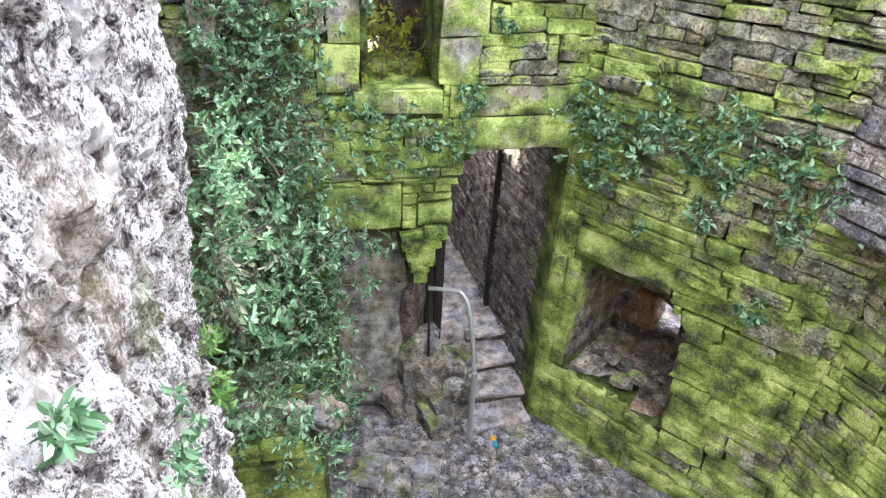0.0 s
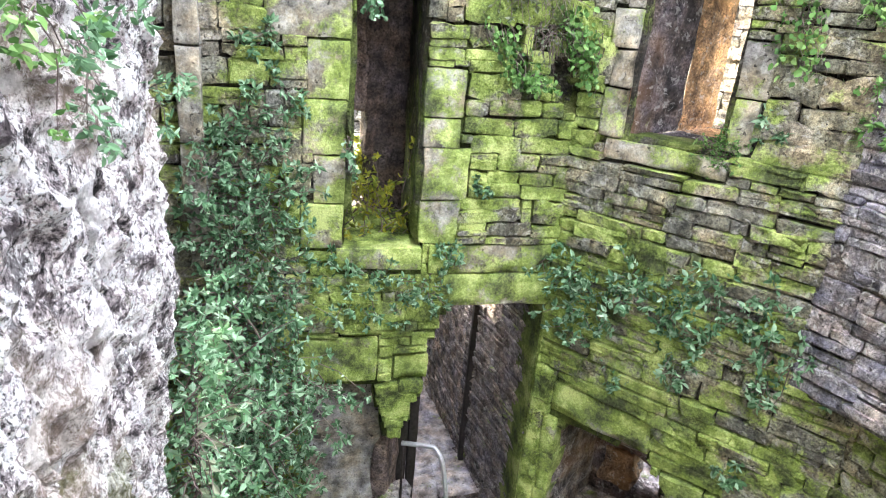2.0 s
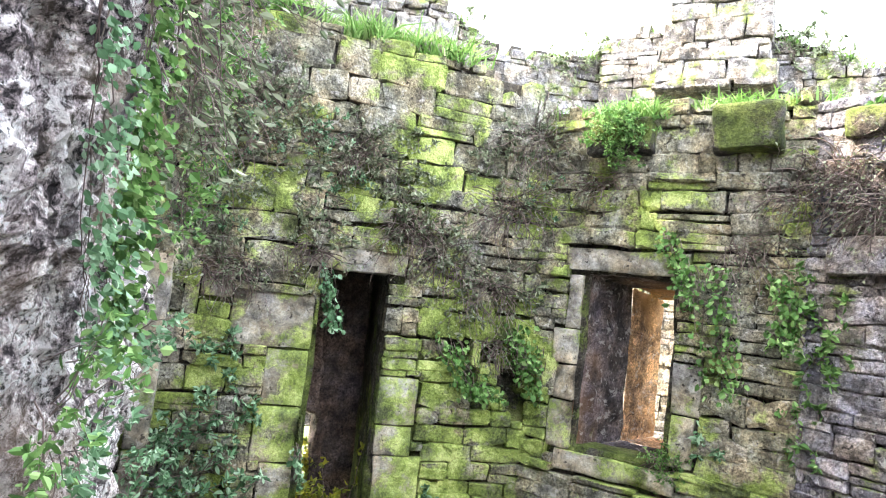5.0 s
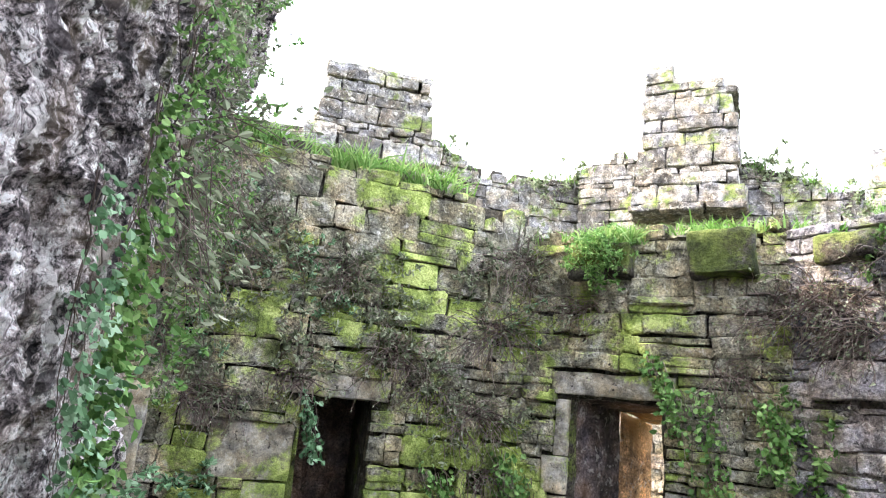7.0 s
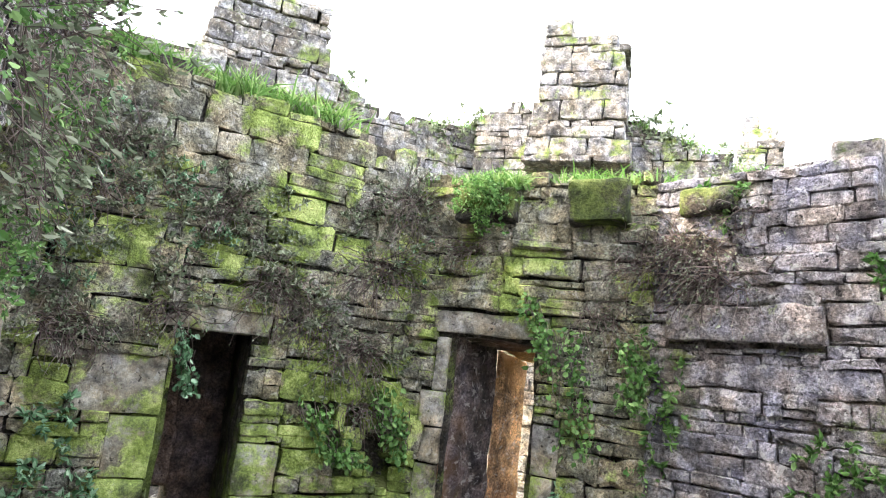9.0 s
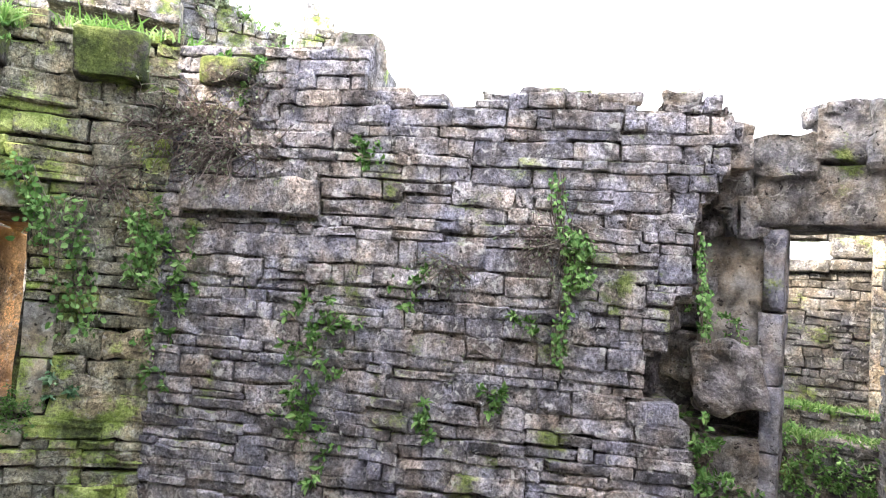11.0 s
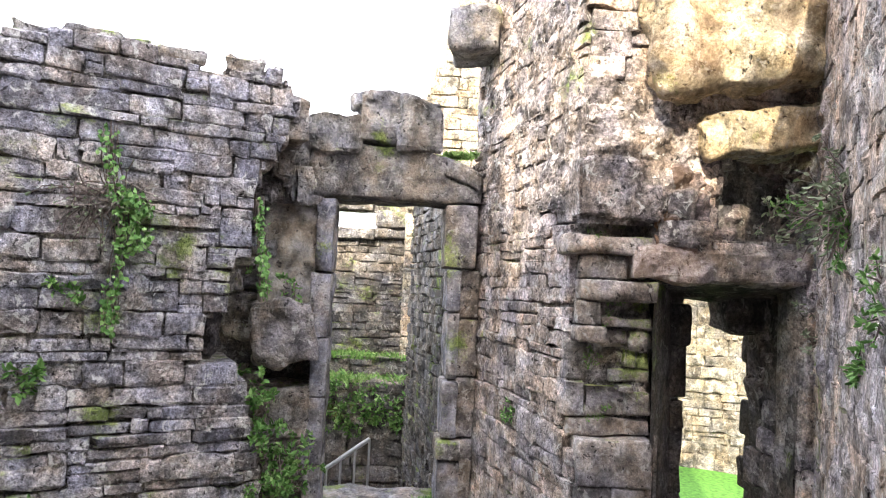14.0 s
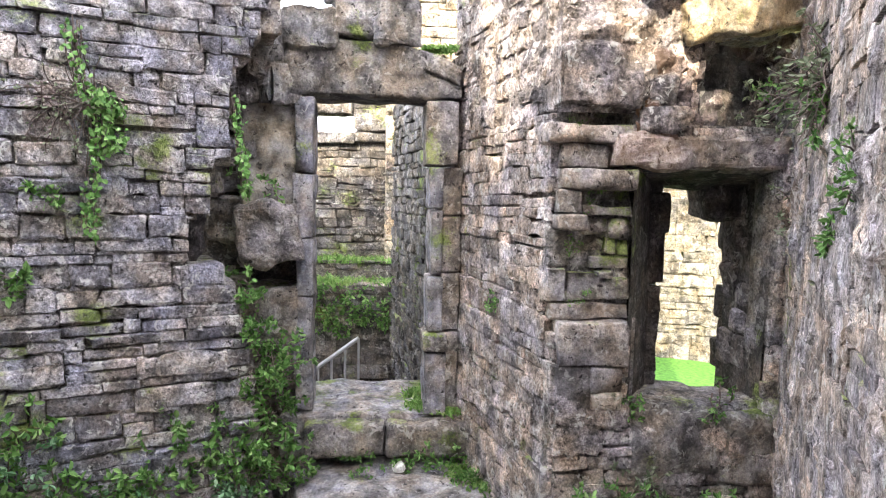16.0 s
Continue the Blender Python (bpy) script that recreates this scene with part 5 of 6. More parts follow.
for k, (w, u, z, sx, sz) in enumerate(((wall_b2, 1.38, 8.02, 0.28, 0.18), (wall_b2, 1.95, 7.64, 0.22, 0.08), (wall_b2, 2.75, 7.66, 0.3, 0.1), (wall_b2, 2.45, 7.65, 0.25, 0.08), (wall_b2, 3.25, 7.65, 0.3, 0.08), (wall_b2, 3.65, 7.66, 0.24, 0.1), (wall_b2, 3.95, 7.35, 0.35, 0.3), (wall_b1, 1.15, 8.05, 0.3, 0.12), (wall_a, 3.8, 8.3, 0.35, 0.14), (wall_a, 3.3, 8.42, 0.3, 0.12))):
    tagged(put("capstone", block_mesh("capstone", (sx, 0.35, sz), ROCK, seed=330 + k, r=0.02, amp=0.05, freq=4.0, cell=0.05, flat=True), None, "", w.axes(u, z, -0.2)), "loose weathered stone on the wall top", "stone", "stones on the wall top")
# stub of wall under the shrubs
Wall("wall_stub", (-2.1, 2.75), (-0.78, 3.02), 0.0, 2.25, 0.55, lambda u, z: z < 2.2 - 0.15 * math.sin(u * 5), "low mossy wall stub overgrown with shrubs", M_GREEN, JOINT_G, 341, h=(0.1, 0.2), l=(0.2, 0.5), near=(1.2, 2.0), parts=60, cell=0.12)
for k in range(5):
    tagged(put("capstone", rock_mesh("capstone", (0.32, 0.3, 0.16), ROCK, seed=350 + k, amp=0.3), None, "", pose(-1.9 + 0.27 * k, 3.05 + 0.055 * k, 2.24, 0, 0, 20 * k)), "loose weathered stone on the wall stub", "stone", "stones on the wall stub")

rg0 = random.Random(5)
PALE_BIT = plain_mat("white_stone", (0.75, 0.73, 0.7), 0.8)
# rubble on the sill of the lower window
for k in range(9):
    w = rg0.uniform(0.10, 0.24) if k else 0.3
    tagged(put("sill_stone", rock_mesh("sill_stone", (w, w * 0.8, w * 0.5), ROCK, seed=370 + k, amp=0.35, sub=2), None, "", wall_b1.axes(0.5 + 0.11 * k, 1.0 + 0.05 * (k % 3), -0.12 - 0.11 * (k % 4))), "loose rubble lying on the deep window sill", "stone", "rubble on the sill")
tagged(put("pale_stone", rock_mesh("pale_stone", (0.1, 0.08, 0.08), PALE_BIT, seed=381, amp=0.3, sub=2), None, "", pose(5.04, -0.22, 4.09, 0, 0, 30)), "small white stone lying on the ledge", "stone")

# pebbles and flagstones of the lower court
def scatter_stones(name, spots, label, mat, seed):
    rng = np.random.default_rng(seed)
    vs, fs, base = [], [], 0
    for (x, y, size) in spots:
        t = TEMPLATES[rng.integers(len(TEMPLATES))]
        a = rng.uniform(0, 6.28)
        q = np.stack([t[:, 0] * size * rng.uniform(0.8, 1.6), t[:, 2] * size, np.clip(t[:, 1], -0.3, 1) * size * 0.45], 1)
        v = np.stack([q[:, 0] * math.cos(a) - q[:, 1] * math.sin(a) + x, q[:, 0] * math.sin(a) + q[:, 1] * math.cos(a) + y, q[:, 2] + 0.005], 1)
        vs.append(v)
        fs.append(STONE_FACES[:, ::-1] + base)
        base += len(v)
    return tagged(put(name, mesh_of(name, np.vstack(vs), np.vstack(fs), mat, False)), label, "gravel", "", "stuff")


M_PEB = pair("pebble", [(0.13, 0.12, 0.12), (0.24, 0.22, 0.225), (0.36, 0.34, 0.34)], moss=-0.15, region=False, lichen=0.2)[0]
scatter_stones("gravel", [(rg0.uniform(-1.2, 2.0), rg0.uniform(3.6, 5.3), rg0.choice((0.025, 0.035, 0.05, 0.07))) for k in range(1500)], "loose pebbles on the court floor", M_PEB, 91)
scatter_stones("gravel", [(rg0.uniform(0.5, 1.9), rg0.uniform(4.0, 5.2), rg0.choice((0.05, 0.07, 0.1))) for k in range(220)], "worn cobbles before the steps", M_PEB, 92)
for k in range(9):
    me = block_mesh("flagstone", (rg0.uniform(0.2, 0.34), rg0.uniform(0.16, 0.26), 0.07), LEDGE, seed=900 + k, r=0.012, amp=0.015)
    tagged(put("flagstone", me, None, "", pose(-0.65 + 0.3 * (k % 3), 4.35 + 0.24 * (k // 3), 0.012, 0, 0, rg0.uniform(-15, 15))), "sunken mossy flagstone in the court floor", "flagstone", "flagstones of the court")

# ---- plants ----
class Face:
    def __init__(self, a, b):
        self.a = Vector((*a, 0))
        self.u = Vector((b[0] - a[0], b[1] - a[1], 0)).normalized()
        self.n = Vector((self.u.y, -self.u.x, 0))

    def pt(self, u, z, off=0.0):
        p = self.a + self.u * u + self.n * off
        return Vector((p.x, p.y, z))


near_face = Face(L0, L1)
door_face = Face(DL, DR)


def leaf_arrays(rng, centres, ways, lo, hi, slim=0.5):
    """One folded blade for each centre, growing along its way."""
    c = np.asarray(centres, float)
    w = np.asarray(ways, float) + rng.normal(0, 0.45, (len(c), 3))
    w /= np.linalg.norm(w, axis=1)[:, None]
    ref = rng.normal(0, 1, (len(c), 3))
    side = np.cross(w, ref)
    side /= np.linalg.norm(side, axis=1)[:, None] + 1e-9
    up = np.cross(side, w)
    L = rng.uniform(lo, hi, len(c))[:, None]
    half = side * L * slim * 0.5
    fold = up * L * rng.uniform(0.03, 0.16, (len(c), 1))
    tip = c + w * L - fold * 1.4
    near_l, near_r = c + w * L * 0.34 + half * 0.9 + fold, c + w * L * 0.34 - half * 0.9 + fold
    far_l, far_r = c + w * L * 0.7 + half * 0.8 + fold * 0.5, c + w * L * 0.7 - half * 0.8 + fold * 0.5
    v = np.stack([c, near_l, far_l, tip, far_r, near_r], 1).reshape(-1, 3)
    k = np.arange(len(c))[:, None] * 6
    return v, np.vstack([k + np.array((0, 1, 2, 3)), k + np.array((0, 3, 4, 5))])


def shrub(face, u, z, R, count, lo=0.035, hi=0.075, mat=None, rise=0.3, out=0.7, name="wall_shrub", label="leafy green shrub rooted in the wall joints", seed=0, off=0.0, stem=0.006, slim=0.5, group="shrubs on the walls"):
    rng = np.random.default_rng(seed + int(abs(u) * 977 + z * 131))
    at = face.pt(u, z, off)
    e = root(name, at, label, "plant", group)
    lines, cs, ws = [], [], []
    if mat is not DULL and lo > 0.022:
        lo, hi = lo * 1.25, hi * 1.25
    stems = max(6, int(count / 15))
    U, N = np.array(face.u), np.array(face.n)
    for s in range(stems):
        a = rng.uniform(0, 2 * math.pi)
        d = U * math.cos(a) + np.array((0, 0, 1)) * (math.sin(a) + rise) + N * rng.uniform(0.1, 1.2) * out
        d /= np.linalg.norm(d)
        length = R * rng.uniform(0.45, 1.1)
        start = U * rng.normal(0, 0.25) * R + np.array((0, 0, 1)) * rng.normal(0, 0.25) * R
        p, line = start.copy(), [Vector(start)]
        steps = 5
        for k in range(steps):
            d = d + rng.normal(0, 0.18, 3) + np.array((0, 0, -0.10 * (1 - rise)))
            d /= np.linalg.norm(d)
            p = p + d * length / steps
            inn = p @ N
            if inn < 0.02:
                p = p + N * (0.02 - inn)
            line.append(Vector(p))
            if k > 0:
                for q in range(2):
                    cs.append(p - d * length / steps * rng.random() + rng.normal(0, 0.008, 3))
                    ws.append(d * 0.5 + rng.normal(0, 0.7, 3) + N * 0.35)
        for q in range(9):
            cs.append(p + rng.normal(0, 0.006, 3))
            ws.append(d * rng.uniform(0.1, 0.9) + np.cross(d, rng.normal(0, 1, 3)) * 1.1 + N * 0.2)
        lines.append(line)
    v, f = leaf_arrays(rng, cs, ws, lo, hi, slim)
    tv, tf = tube_arrays(lines, stem, 3)
    tagged(put("branchwork", mesh_of("branchwork", tv, tf, TWIG), e), kind="stuff")
    tagged(put("foliage", mesh_of("foliage", v, f, mat or LEAF, False), e), kind="stuff")
    return e


def ivy(face, path, width, count, lo=0.03, hi=0.06, mat=None, seed=0, off=0.03, depth=0.08, label="climbing ivy hanging down the stone wall", slim=0.85, strands=9, vine=0.005):
    rng = np.random.default_rng(seed)
    e = root("ivy", face.pt(path[0][0], path[0][1], off), label, "plant", "ivy on the walls")
    base = face.pt(path[0][0], path[0][1], off)
    lines, cs, ws = [], [], []
    N = np.array(face.n)
    for s in range(strands):
        line = []
        sh = rng.normal(0, width * 0.35)
        for k in range(14):
            t = k / 13 * (len(path) - 1)
            i = min(int(t), len(path) - 2)
            fr = t - i
            uu = path[i][0] * (1 - fr) + path[i + 1][0] * fr + sh + rng.normal(0, width * 0.08)
            zz = path[i][1] * (1 - fr) + path[i + 1][1] * fr + rng.normal(0, 0.02)
            line.append(face.pt(uu, zz, off + abs(rng.normal(0, depth * 0.4))) - base)
        lines.append(line)
    for k in range(count):
        ln = lines[rng.integers(len(lines))]
        i = rng.integers(len(ln) - 1)
        p = np.array(ln[i].lerp(ln[i + 1], rng.random()))
        cs.append(p + rng.normal(0, width * 0.12, 3) * np.array((1, 1, 1)) + N * abs(rng.normal(0, depth)))
        ws.append(N * 0.5 + np.array((0, 0, -0.6)))
    v, f = leaf_arrays(rng, cs, ws, lo, hi, slim)
    tv, tf = tube_arrays(lines, vine, 3)
    tagged(put("branchwork", mesh_of("branchwork", tv, tf, TWIG), e), kind="stuff")
    tagged(put("foliage", mesh_of("foliage", v, f, mat or IVY, False), e), kind="stuff")


def twigs(face, u, z, R, count, seed=0, label="tangle of dry brown twigs hanging on the wall", off=0.02, thick=0.0055):
    rng = np.random.default_rng(seed + 7)
    e = root("dry_twigs", face.pt(u, z, off), label, "plant", "dry twigs on the walls")
    U, N = np.array(face.u), np.array(face.n)
    lines, cs, ws = [], [], []
    for s in range(int(count * 1.8)):
        a = rng.uniform(0, 2 * math.pi)
        d = U * math.cos(a) + np.array((0, 0, 0.7 * math.sin(a))) + N * rng.uniform(0.1, 0.8)
        p = U * rng.normal(0, 0.3 * R) + np.array((0, 0, 1)) * rng.normal(0, 0.15 * R)
        line = [Vector(p)]
        for k in range(5):
            d = d + rng.normal(0, 0.3, 3) + np.array((0, 0, -0.22))
            d /= np.linalg.norm(d)
            p = p + d * R * rng.uniform(0.12, 0.26)
            if p @ N < 0.01:
                p = p + N * (0.01 - p @ N)
            line.append(Vector(p))
            if rng.random() < 0.6:
                cs.append(p.copy())
                ws.append(d + N)
        lines.append(line)
    tv, tf = tube_arrays(lines, thick, 3)
    tagged(put("branchwork", mesh_of("branchwork", tv, tf, TWIG), e), kind="stuff")
    v, f = leaf_arrays(rng, cs, ws, 0.02, 0.045, 0.5)
    tagged(put("foliage", mesh_of("foliage", v, f, DULL, False), e), kind="stuff")


def grass(name, spots, tall, blades, label, seed=0, mat=None):
    """Tufts of grass: one blade is a bent strip."""
    rng = np.random.default_rng(seed)
    vs, fs = [], []
    for (x, y, z, spread) in spots:
        for b in range(blades):
            p = np.array((x, y, z)) + np.array((rng.normal(0, spread), rng.normal(0, spread), 0))
            d = np.array((rng.normal(0, 0.45), rng.normal(0, 0.45), 1.0))
            d /= np.linalg.norm(d)
            side = np.cross(d, rng.normal(0, 1, 3))
            side /= np.linalg.norm(side)
            h = tall * rng.uniform(0.4, 1.2)
            w = 0.006 + 0.004 * rng.random()
            mid = p + d * h * 0.55
            tip = p + d * h + np.array((d[0], d[1], -0.35)) * h * 0.45
            k = len(vs)
            vs += [p - side * w, p + side * w, mid + side * w * 0.8, mid - side * w * 0.8, tip + side * 0.001, tip - side * 0.001]
            fs += [(k, k + 1, k + 2, k + 3), (k + 3, k + 2, k + 4, k + 5)]
    ob = put(name, mesh_of(name, np.array(vs), np.array(fs), mat or GRASS, False))
    return tagged(ob, label, "grass", "", "stuff")


# big bank of shrubs in the corner beyond the near wall
for k, (u, z, R, n, o) in enumerate(((1.72, 5.0, 0.4, 260, 0.02), (1.78, 4.5, 0.5, 420, 0.05), (1.7, 4.1, 0.55, 480, 0.1), (1.85, 3.7, 0.6, 560, 0.15), (1.55, 3.4, 0.6, 520, 0.35),
                                     (1.95, 3.1, 0.6, 620, 0.25), (1.6, 2.8, 0.55, 520, 0.45), (2.1, 2.75, 0.5, 420, 0.3), (1.8, 2.3, 0.5, 420, 0.4), (1.6, 1.9, 0.5, 420, 0.45),
                                     (1.95, 1.55, 0.5, 420, 0.4), (1.65, 1.2, 0.5, 420, 0.5), (2.05, 0.9, 0.45, 320, 0.4), (1.8, 0.6, 0.45, 320, 0.55), (2.2, 2.2, 0.35, 200, 0.25))):
    shrub(wall_a, u, z, R, int(n * 2.0), 0.028, 0.062, LEAF, 0.25, 0.8, "shrub", "dense bank of blue-green leafy shrub", seed=400 + k, off=o, group="bank of shrubs")
for k, (x, y, z, R, n) in enumerate(((-1.05, 2.75, 4.2, 0.42, 420), (-1.0, 2.72, 3.7, 0.4, 380), (-1.05, 2.75, 3.1, 0.4, 300), (-0.95, 3.15, 2.25, 0.35, 260), (-0.84, 3.05, 2.1, 0.3, 180), (-1.3, 3.1, 2.3, 0.4, 260))):
    f = Face((x, y), (x + 1, y + 0.2))
    shrub(f, 0, z, R, int(n * 1.6), 0.025, 0.052, LEAF, 0.2, 0.8, "shrub", "blue-green shrub growing over the wall stub", seed=430 + k, group="bank of shrubs")

# plants of the two mossy walls
for k, (u, z, R, n) in enumerate(((2.8, 3.78, 0.28, 180), (3.29, 3.72, 0.3, 210), (3.47, 4.05, 0.2, 120), (2.45, 3.9, 0.2, 110), (2.65, 3.6, 0.25, 140), (3.7, 4.62, 0.14, 60), (4.45, 3.95, 0.24, 150),
                                  (3.1, 3.45, 0.2, 90), (1.9, 5.75, 0.24, 140), (2.05, 5.35, 0.25, 150), (1.95, 4.9, 0.2, 90))):
    shrub(wall_a, u, z, R * 0.9, int(n * 1.1), 0.028, 0.058, seed=450 + k)
for k, (u, z, R, n) in enumerate(((0.16, 3.92, 0.34, 240), (0.42, 3.6, 0.42, 380), (0.3, 3.35, 0.25, 140), (0.72, 4.02, 0.34, 240), (0.95, 3.95, 0.3, 180), (1.18, 3.9, 0.32, 220), (1.3, 3.6, 0.36, 260), (1.47, 4.05, 0.34, 240), (1.35, 3.3, 0.18, 70),
                                  (2.0, 3.75, 0.4, 300), (1.87, 4.19, 0.24, 120), (1.65, 3.95, 0.25, 130), (0.72, 3.05, 0.15, 40), (1.5, 5.4, 0.12, 50))):
    shrub(wall_b1, u, z, R * 0.85, int(n * 1.0), 0.03, 0.066, seed=480 + k)
shrub(wall_b1, 1.9, 2.6, 0.16, 60, seed=497)
# bushes in the slit and by the small window
shrub(wall_a, 2.86, 4.15, 0.5, 420, 0.03, 0.07, YELLOW, 1.1, 0.15, "bush", "yellow-green bush growing in the slit", 500, off=-0.35, group="")
# Yellow leaf colour here imitates sun on foliage beyond the slit.
shrub(wall_a, 2.68, 4.2, 0.35, 200, 0.03, 0.06, YELLOW, 1.2, 0.1, "bush", "bush in the slit's corner in a sunlit yellow tone", 501, off=-0.7, group="")
shrub(wall_b1, 1.24, 5.22, 0.17, 900, 0.014, 0.03, IVY, 0.3, 0.6, "moss_clump", "rounded mossy clump at the window corner", 502, off=-0.02, group="")
ivy(wall_a, [(2.62, 6.42), (2.68, 6.2), (2.74, 5.95)], 0.12, 170, seed=503, mat=LEAF, depth=0.06)
ivy(wall_a, [(2.58, 5.0), (2.64, 4.7)], 0.08, 60, seed=504, mat=LEAF)
ivy(wall_b1, [(1.1, 7.0), (1.25, 6.7), (1.3, 6.4)], 0.1, 220, seed=505)
ivy(wall_b1, [(1.45, 6.75), (1.52, 6.3), (1.6, 5.8)], 0.22, 260, seed=506)
ivy(wall_b1, [(1.9, 6.7), (2.0, 6.5), (1.95, 6.2)], 0.16, 260, seed=507)
ivy(wall_a, [(3.7, 5.95), (3.9, 5.6), (4.1, 5.5)], 0.25, 300, seed=508)
ivy(wall_a, [(4.3, 6.1), (4.35, 5.7)], 0.15, 160, seed=509)
ivy(wall_b1, [(0.1, 5.95), (0.12, 5.5)], 0.12, 140, seed=510)
# dull leaves and dry twigs near the top
for k, (u, z, R, n) in enumerate(((1.67, 7.6, 0.45, 420), (2.0, 7.75, 0.4, 300), (2.25, 7.3, 0.35, 260), (1.6, 7.1, 0.4, 320), (2.82, 7.45, 0.32, 240), (3.02, 7.2, 0.25, 160), (1.75, 6.6, 0.35, 280), (2.55, 6.85, 0.3, 200), (3.3, 6.9, 0.35, 220), (3.6, 6.75, 0.3, 200),
                                  (4.34, 7.85, 0.35, 240), (4.4, 6.5, 0.3, 180), (3.95, 6.35, 0.3, 180), (4.3, 7.1, 0.25, 120), (3.27, 7.45, 0.2, 100), (3.9, 7.6, 0.25, 120))):
    shrub(wall_a, u, z, R, int(n * 1.6), 0.025, 0.06, DULL, 0.1, 0.6, "wall_shrub", "dull grey-green shrub with thin twigs", 520 + k)
for k, (u, z, R, n) in enumerate(((4.25, 7.15, 0.5, 60), (4.4, 7.75, 0.45, 50), (3.3, 6.85, 0.4, 45), (4.0, 6.4, 0.4, 45), (2.8, 7.4, 0.35, 36), (1.9, 6.35, 0.35, 40), (2.5, 6.55, 0.3, 30), (3.6, 6.6, 0.35, 36), (1.7, 7.5, 0.5, 40), (4.15, 5.95, 0.3, 30))):
    twigs(wall_a, u, z, R, n, 540 + k)
for k, (u, z, R, n) in enumerate(((2.0, 7.3, 0.4, 50), (0.5, 7.4, 0.3, 30), (1.7, 6.9, 0.3, 30))):
    twigs(wall_b1, u, z, R, n, 555 + k)
# plants of the long wall
for k, (u, z, R, n) in enumerate(((0.25, 7.45, 0.42, 70), (0.5, 7.2, 0.4, 50), (0.6, 7.7, 0.25, 24))):
    twigs(wall_b2, u, z, R, n, 560 + k)
for k, (u, z, R, n) in enumerate(((0.05, 6.5, 0.24, 200), (0.12, 6.1, 0.24, 160), (0.0, 5.6, 0.2, 110), (0.53, 7.75, 0.18, 90), (1.25, 6.1, 0.14, 70), (1.3, 5.75, 0.22, 130), (1.2, 5.4, 0.16, 80), (1.5, 5.95, 0.12, 50), (2.1, 5.4, 0.14, 60), (1.4, 5.1, 0.2, 90), (1.56, 7.2, 0.1, 30),
                                  (1.92, 6.28, 0.13, 50), (2.55, 4.6, 0.26, 190), (3.2, 4.3, 0.22, 140), (3.0, 4.2, 0.2, 110), (3.8, 4.4, 0.25, 200), (3.37, 4.63, 0.1, 36), (3.55, 4.35, 0.2, 120), (2.75, 4.25, 0.2, 120), (2.55, 5.6, 0.08, 24), (2.7, 6.1, 0.07, 20))):
    shrub(wall_b2, u, z, R * 1.1, int(n * 1.5), 0.025, 0.06, IVY, 0.3, 0.6, seed=580 + k)
for k, (u, z, R, n) in enumerate(((3.85, 5.5, 0.15, 120), (3.95, 5.15, 0.2, 200), (4.0, 4.85, 0.24, 260), (4.05, 4.55, 0.26, 260), (4.1, 4.25, 0.28, 240), (3.9, 4.2, 0.26, 220), (4.15, 4.9, 0.2, 160))):
    shrub(wall_b2, u, z, R * 0.85, int(n * 0.6), 0.026, 0.05, IVY, 0.2, 0.6, seed=611 + k)
ivy(wall_b2, [(2.86, 7.1), (2.9, 6.8), (2.98, 6.5), (2.94, 6.1), (2.93, 5.85)], 0.09, 260, 0.02, 0.045, seed=601)
ivy(wall_b2, [(3.0, 6.72), (3.08, 6.6), (3.06, 6.35)], 0.13, 330, 0.025, 0.05, seed=602)
twigs(wall_b2, 2.9, 6.7, 0.35, 30, 603)
twigs(wall_b2, 2.15, 6.45, 0.2, 20, 604)
ivy(wall_b2, [(3.78, 6.75), (3.82, 6.4), (3.85, 6.1)], 0.07, 150, 0.02, 0.045, seed=605)
# ivy of the broken wall end
for k, (u, z, R, n) in enumerate(((-0.5, 5.5, 0.16, 130), (-0.38, 5.15, 0.25, 260), (-0.26, 4.9, 0.28, 300), (-0.15, 4.62, 0.26, 260), (-0.1, 4.95, 0.2, 140), (-0.4, 4.6, 0.28, 260), (-0.35, 6.3, 0.16, 90), (-0.2, 6.15, 0.15, 80), (-0.5, 4.3, 0.3, 240))):
    shrub(door_face, u, z, R * 0.9, int(n * 0.8), 0.023, 0.048, IVY, 0.2, 0.8, seed=620 + k, off=0.1)
for k, (x, y, z, R, n) in enumerate(((5.15, 0.35, 4.18, 0.12, 60), (5.1, -0.2, 4.1, 0.12, 60), (5.08, -0.5, 4.1, 0.12, 60), (4.95, -0.85, 4.1, 0.14, 70), (5.0, 0.05, 4.08, 0.09, 40), (4.75, -1.0, 4.1, 0.12, 60), (5.12, -0.35, 4.12, 0.12, 70), (5.14, 0.1, 4.12, 0.11, 60), (5.0, 0.42, 4.08, 0.14, 90), (4.85, 0.5, 4.05, 0.16, 100), (5.2, -0.68, 4.12, 0.12, 60), (4.9, -0.7, 4.07, 0.1, 50))):
    shrub(Face((x, y), (x + 0.1, y - 1)), 0, z, R, n, 0.02, 0.045, IVY, 1.0, 0.6, "weed", "small green weed on the ledge", 640 + k, group="weeds on the ledge", stem=0.003)
for k, (u, z, R, n) in enumerate(((0.08, 5.86, 0.09, 70), (0.2, 6.15, 0.08, 60), (0.15, 6.6, 0.12, 90), (0.12, 5.6, 0.06, 40))):
    shrub(wall_d, u, z, R, n, 0.008, 0.018, GRASS, 0.2, 0.3, "moss_clump", "green moss cushion in the broken pier", 650 + k, group="moss cushions", off=-0.06, stem=0.001)
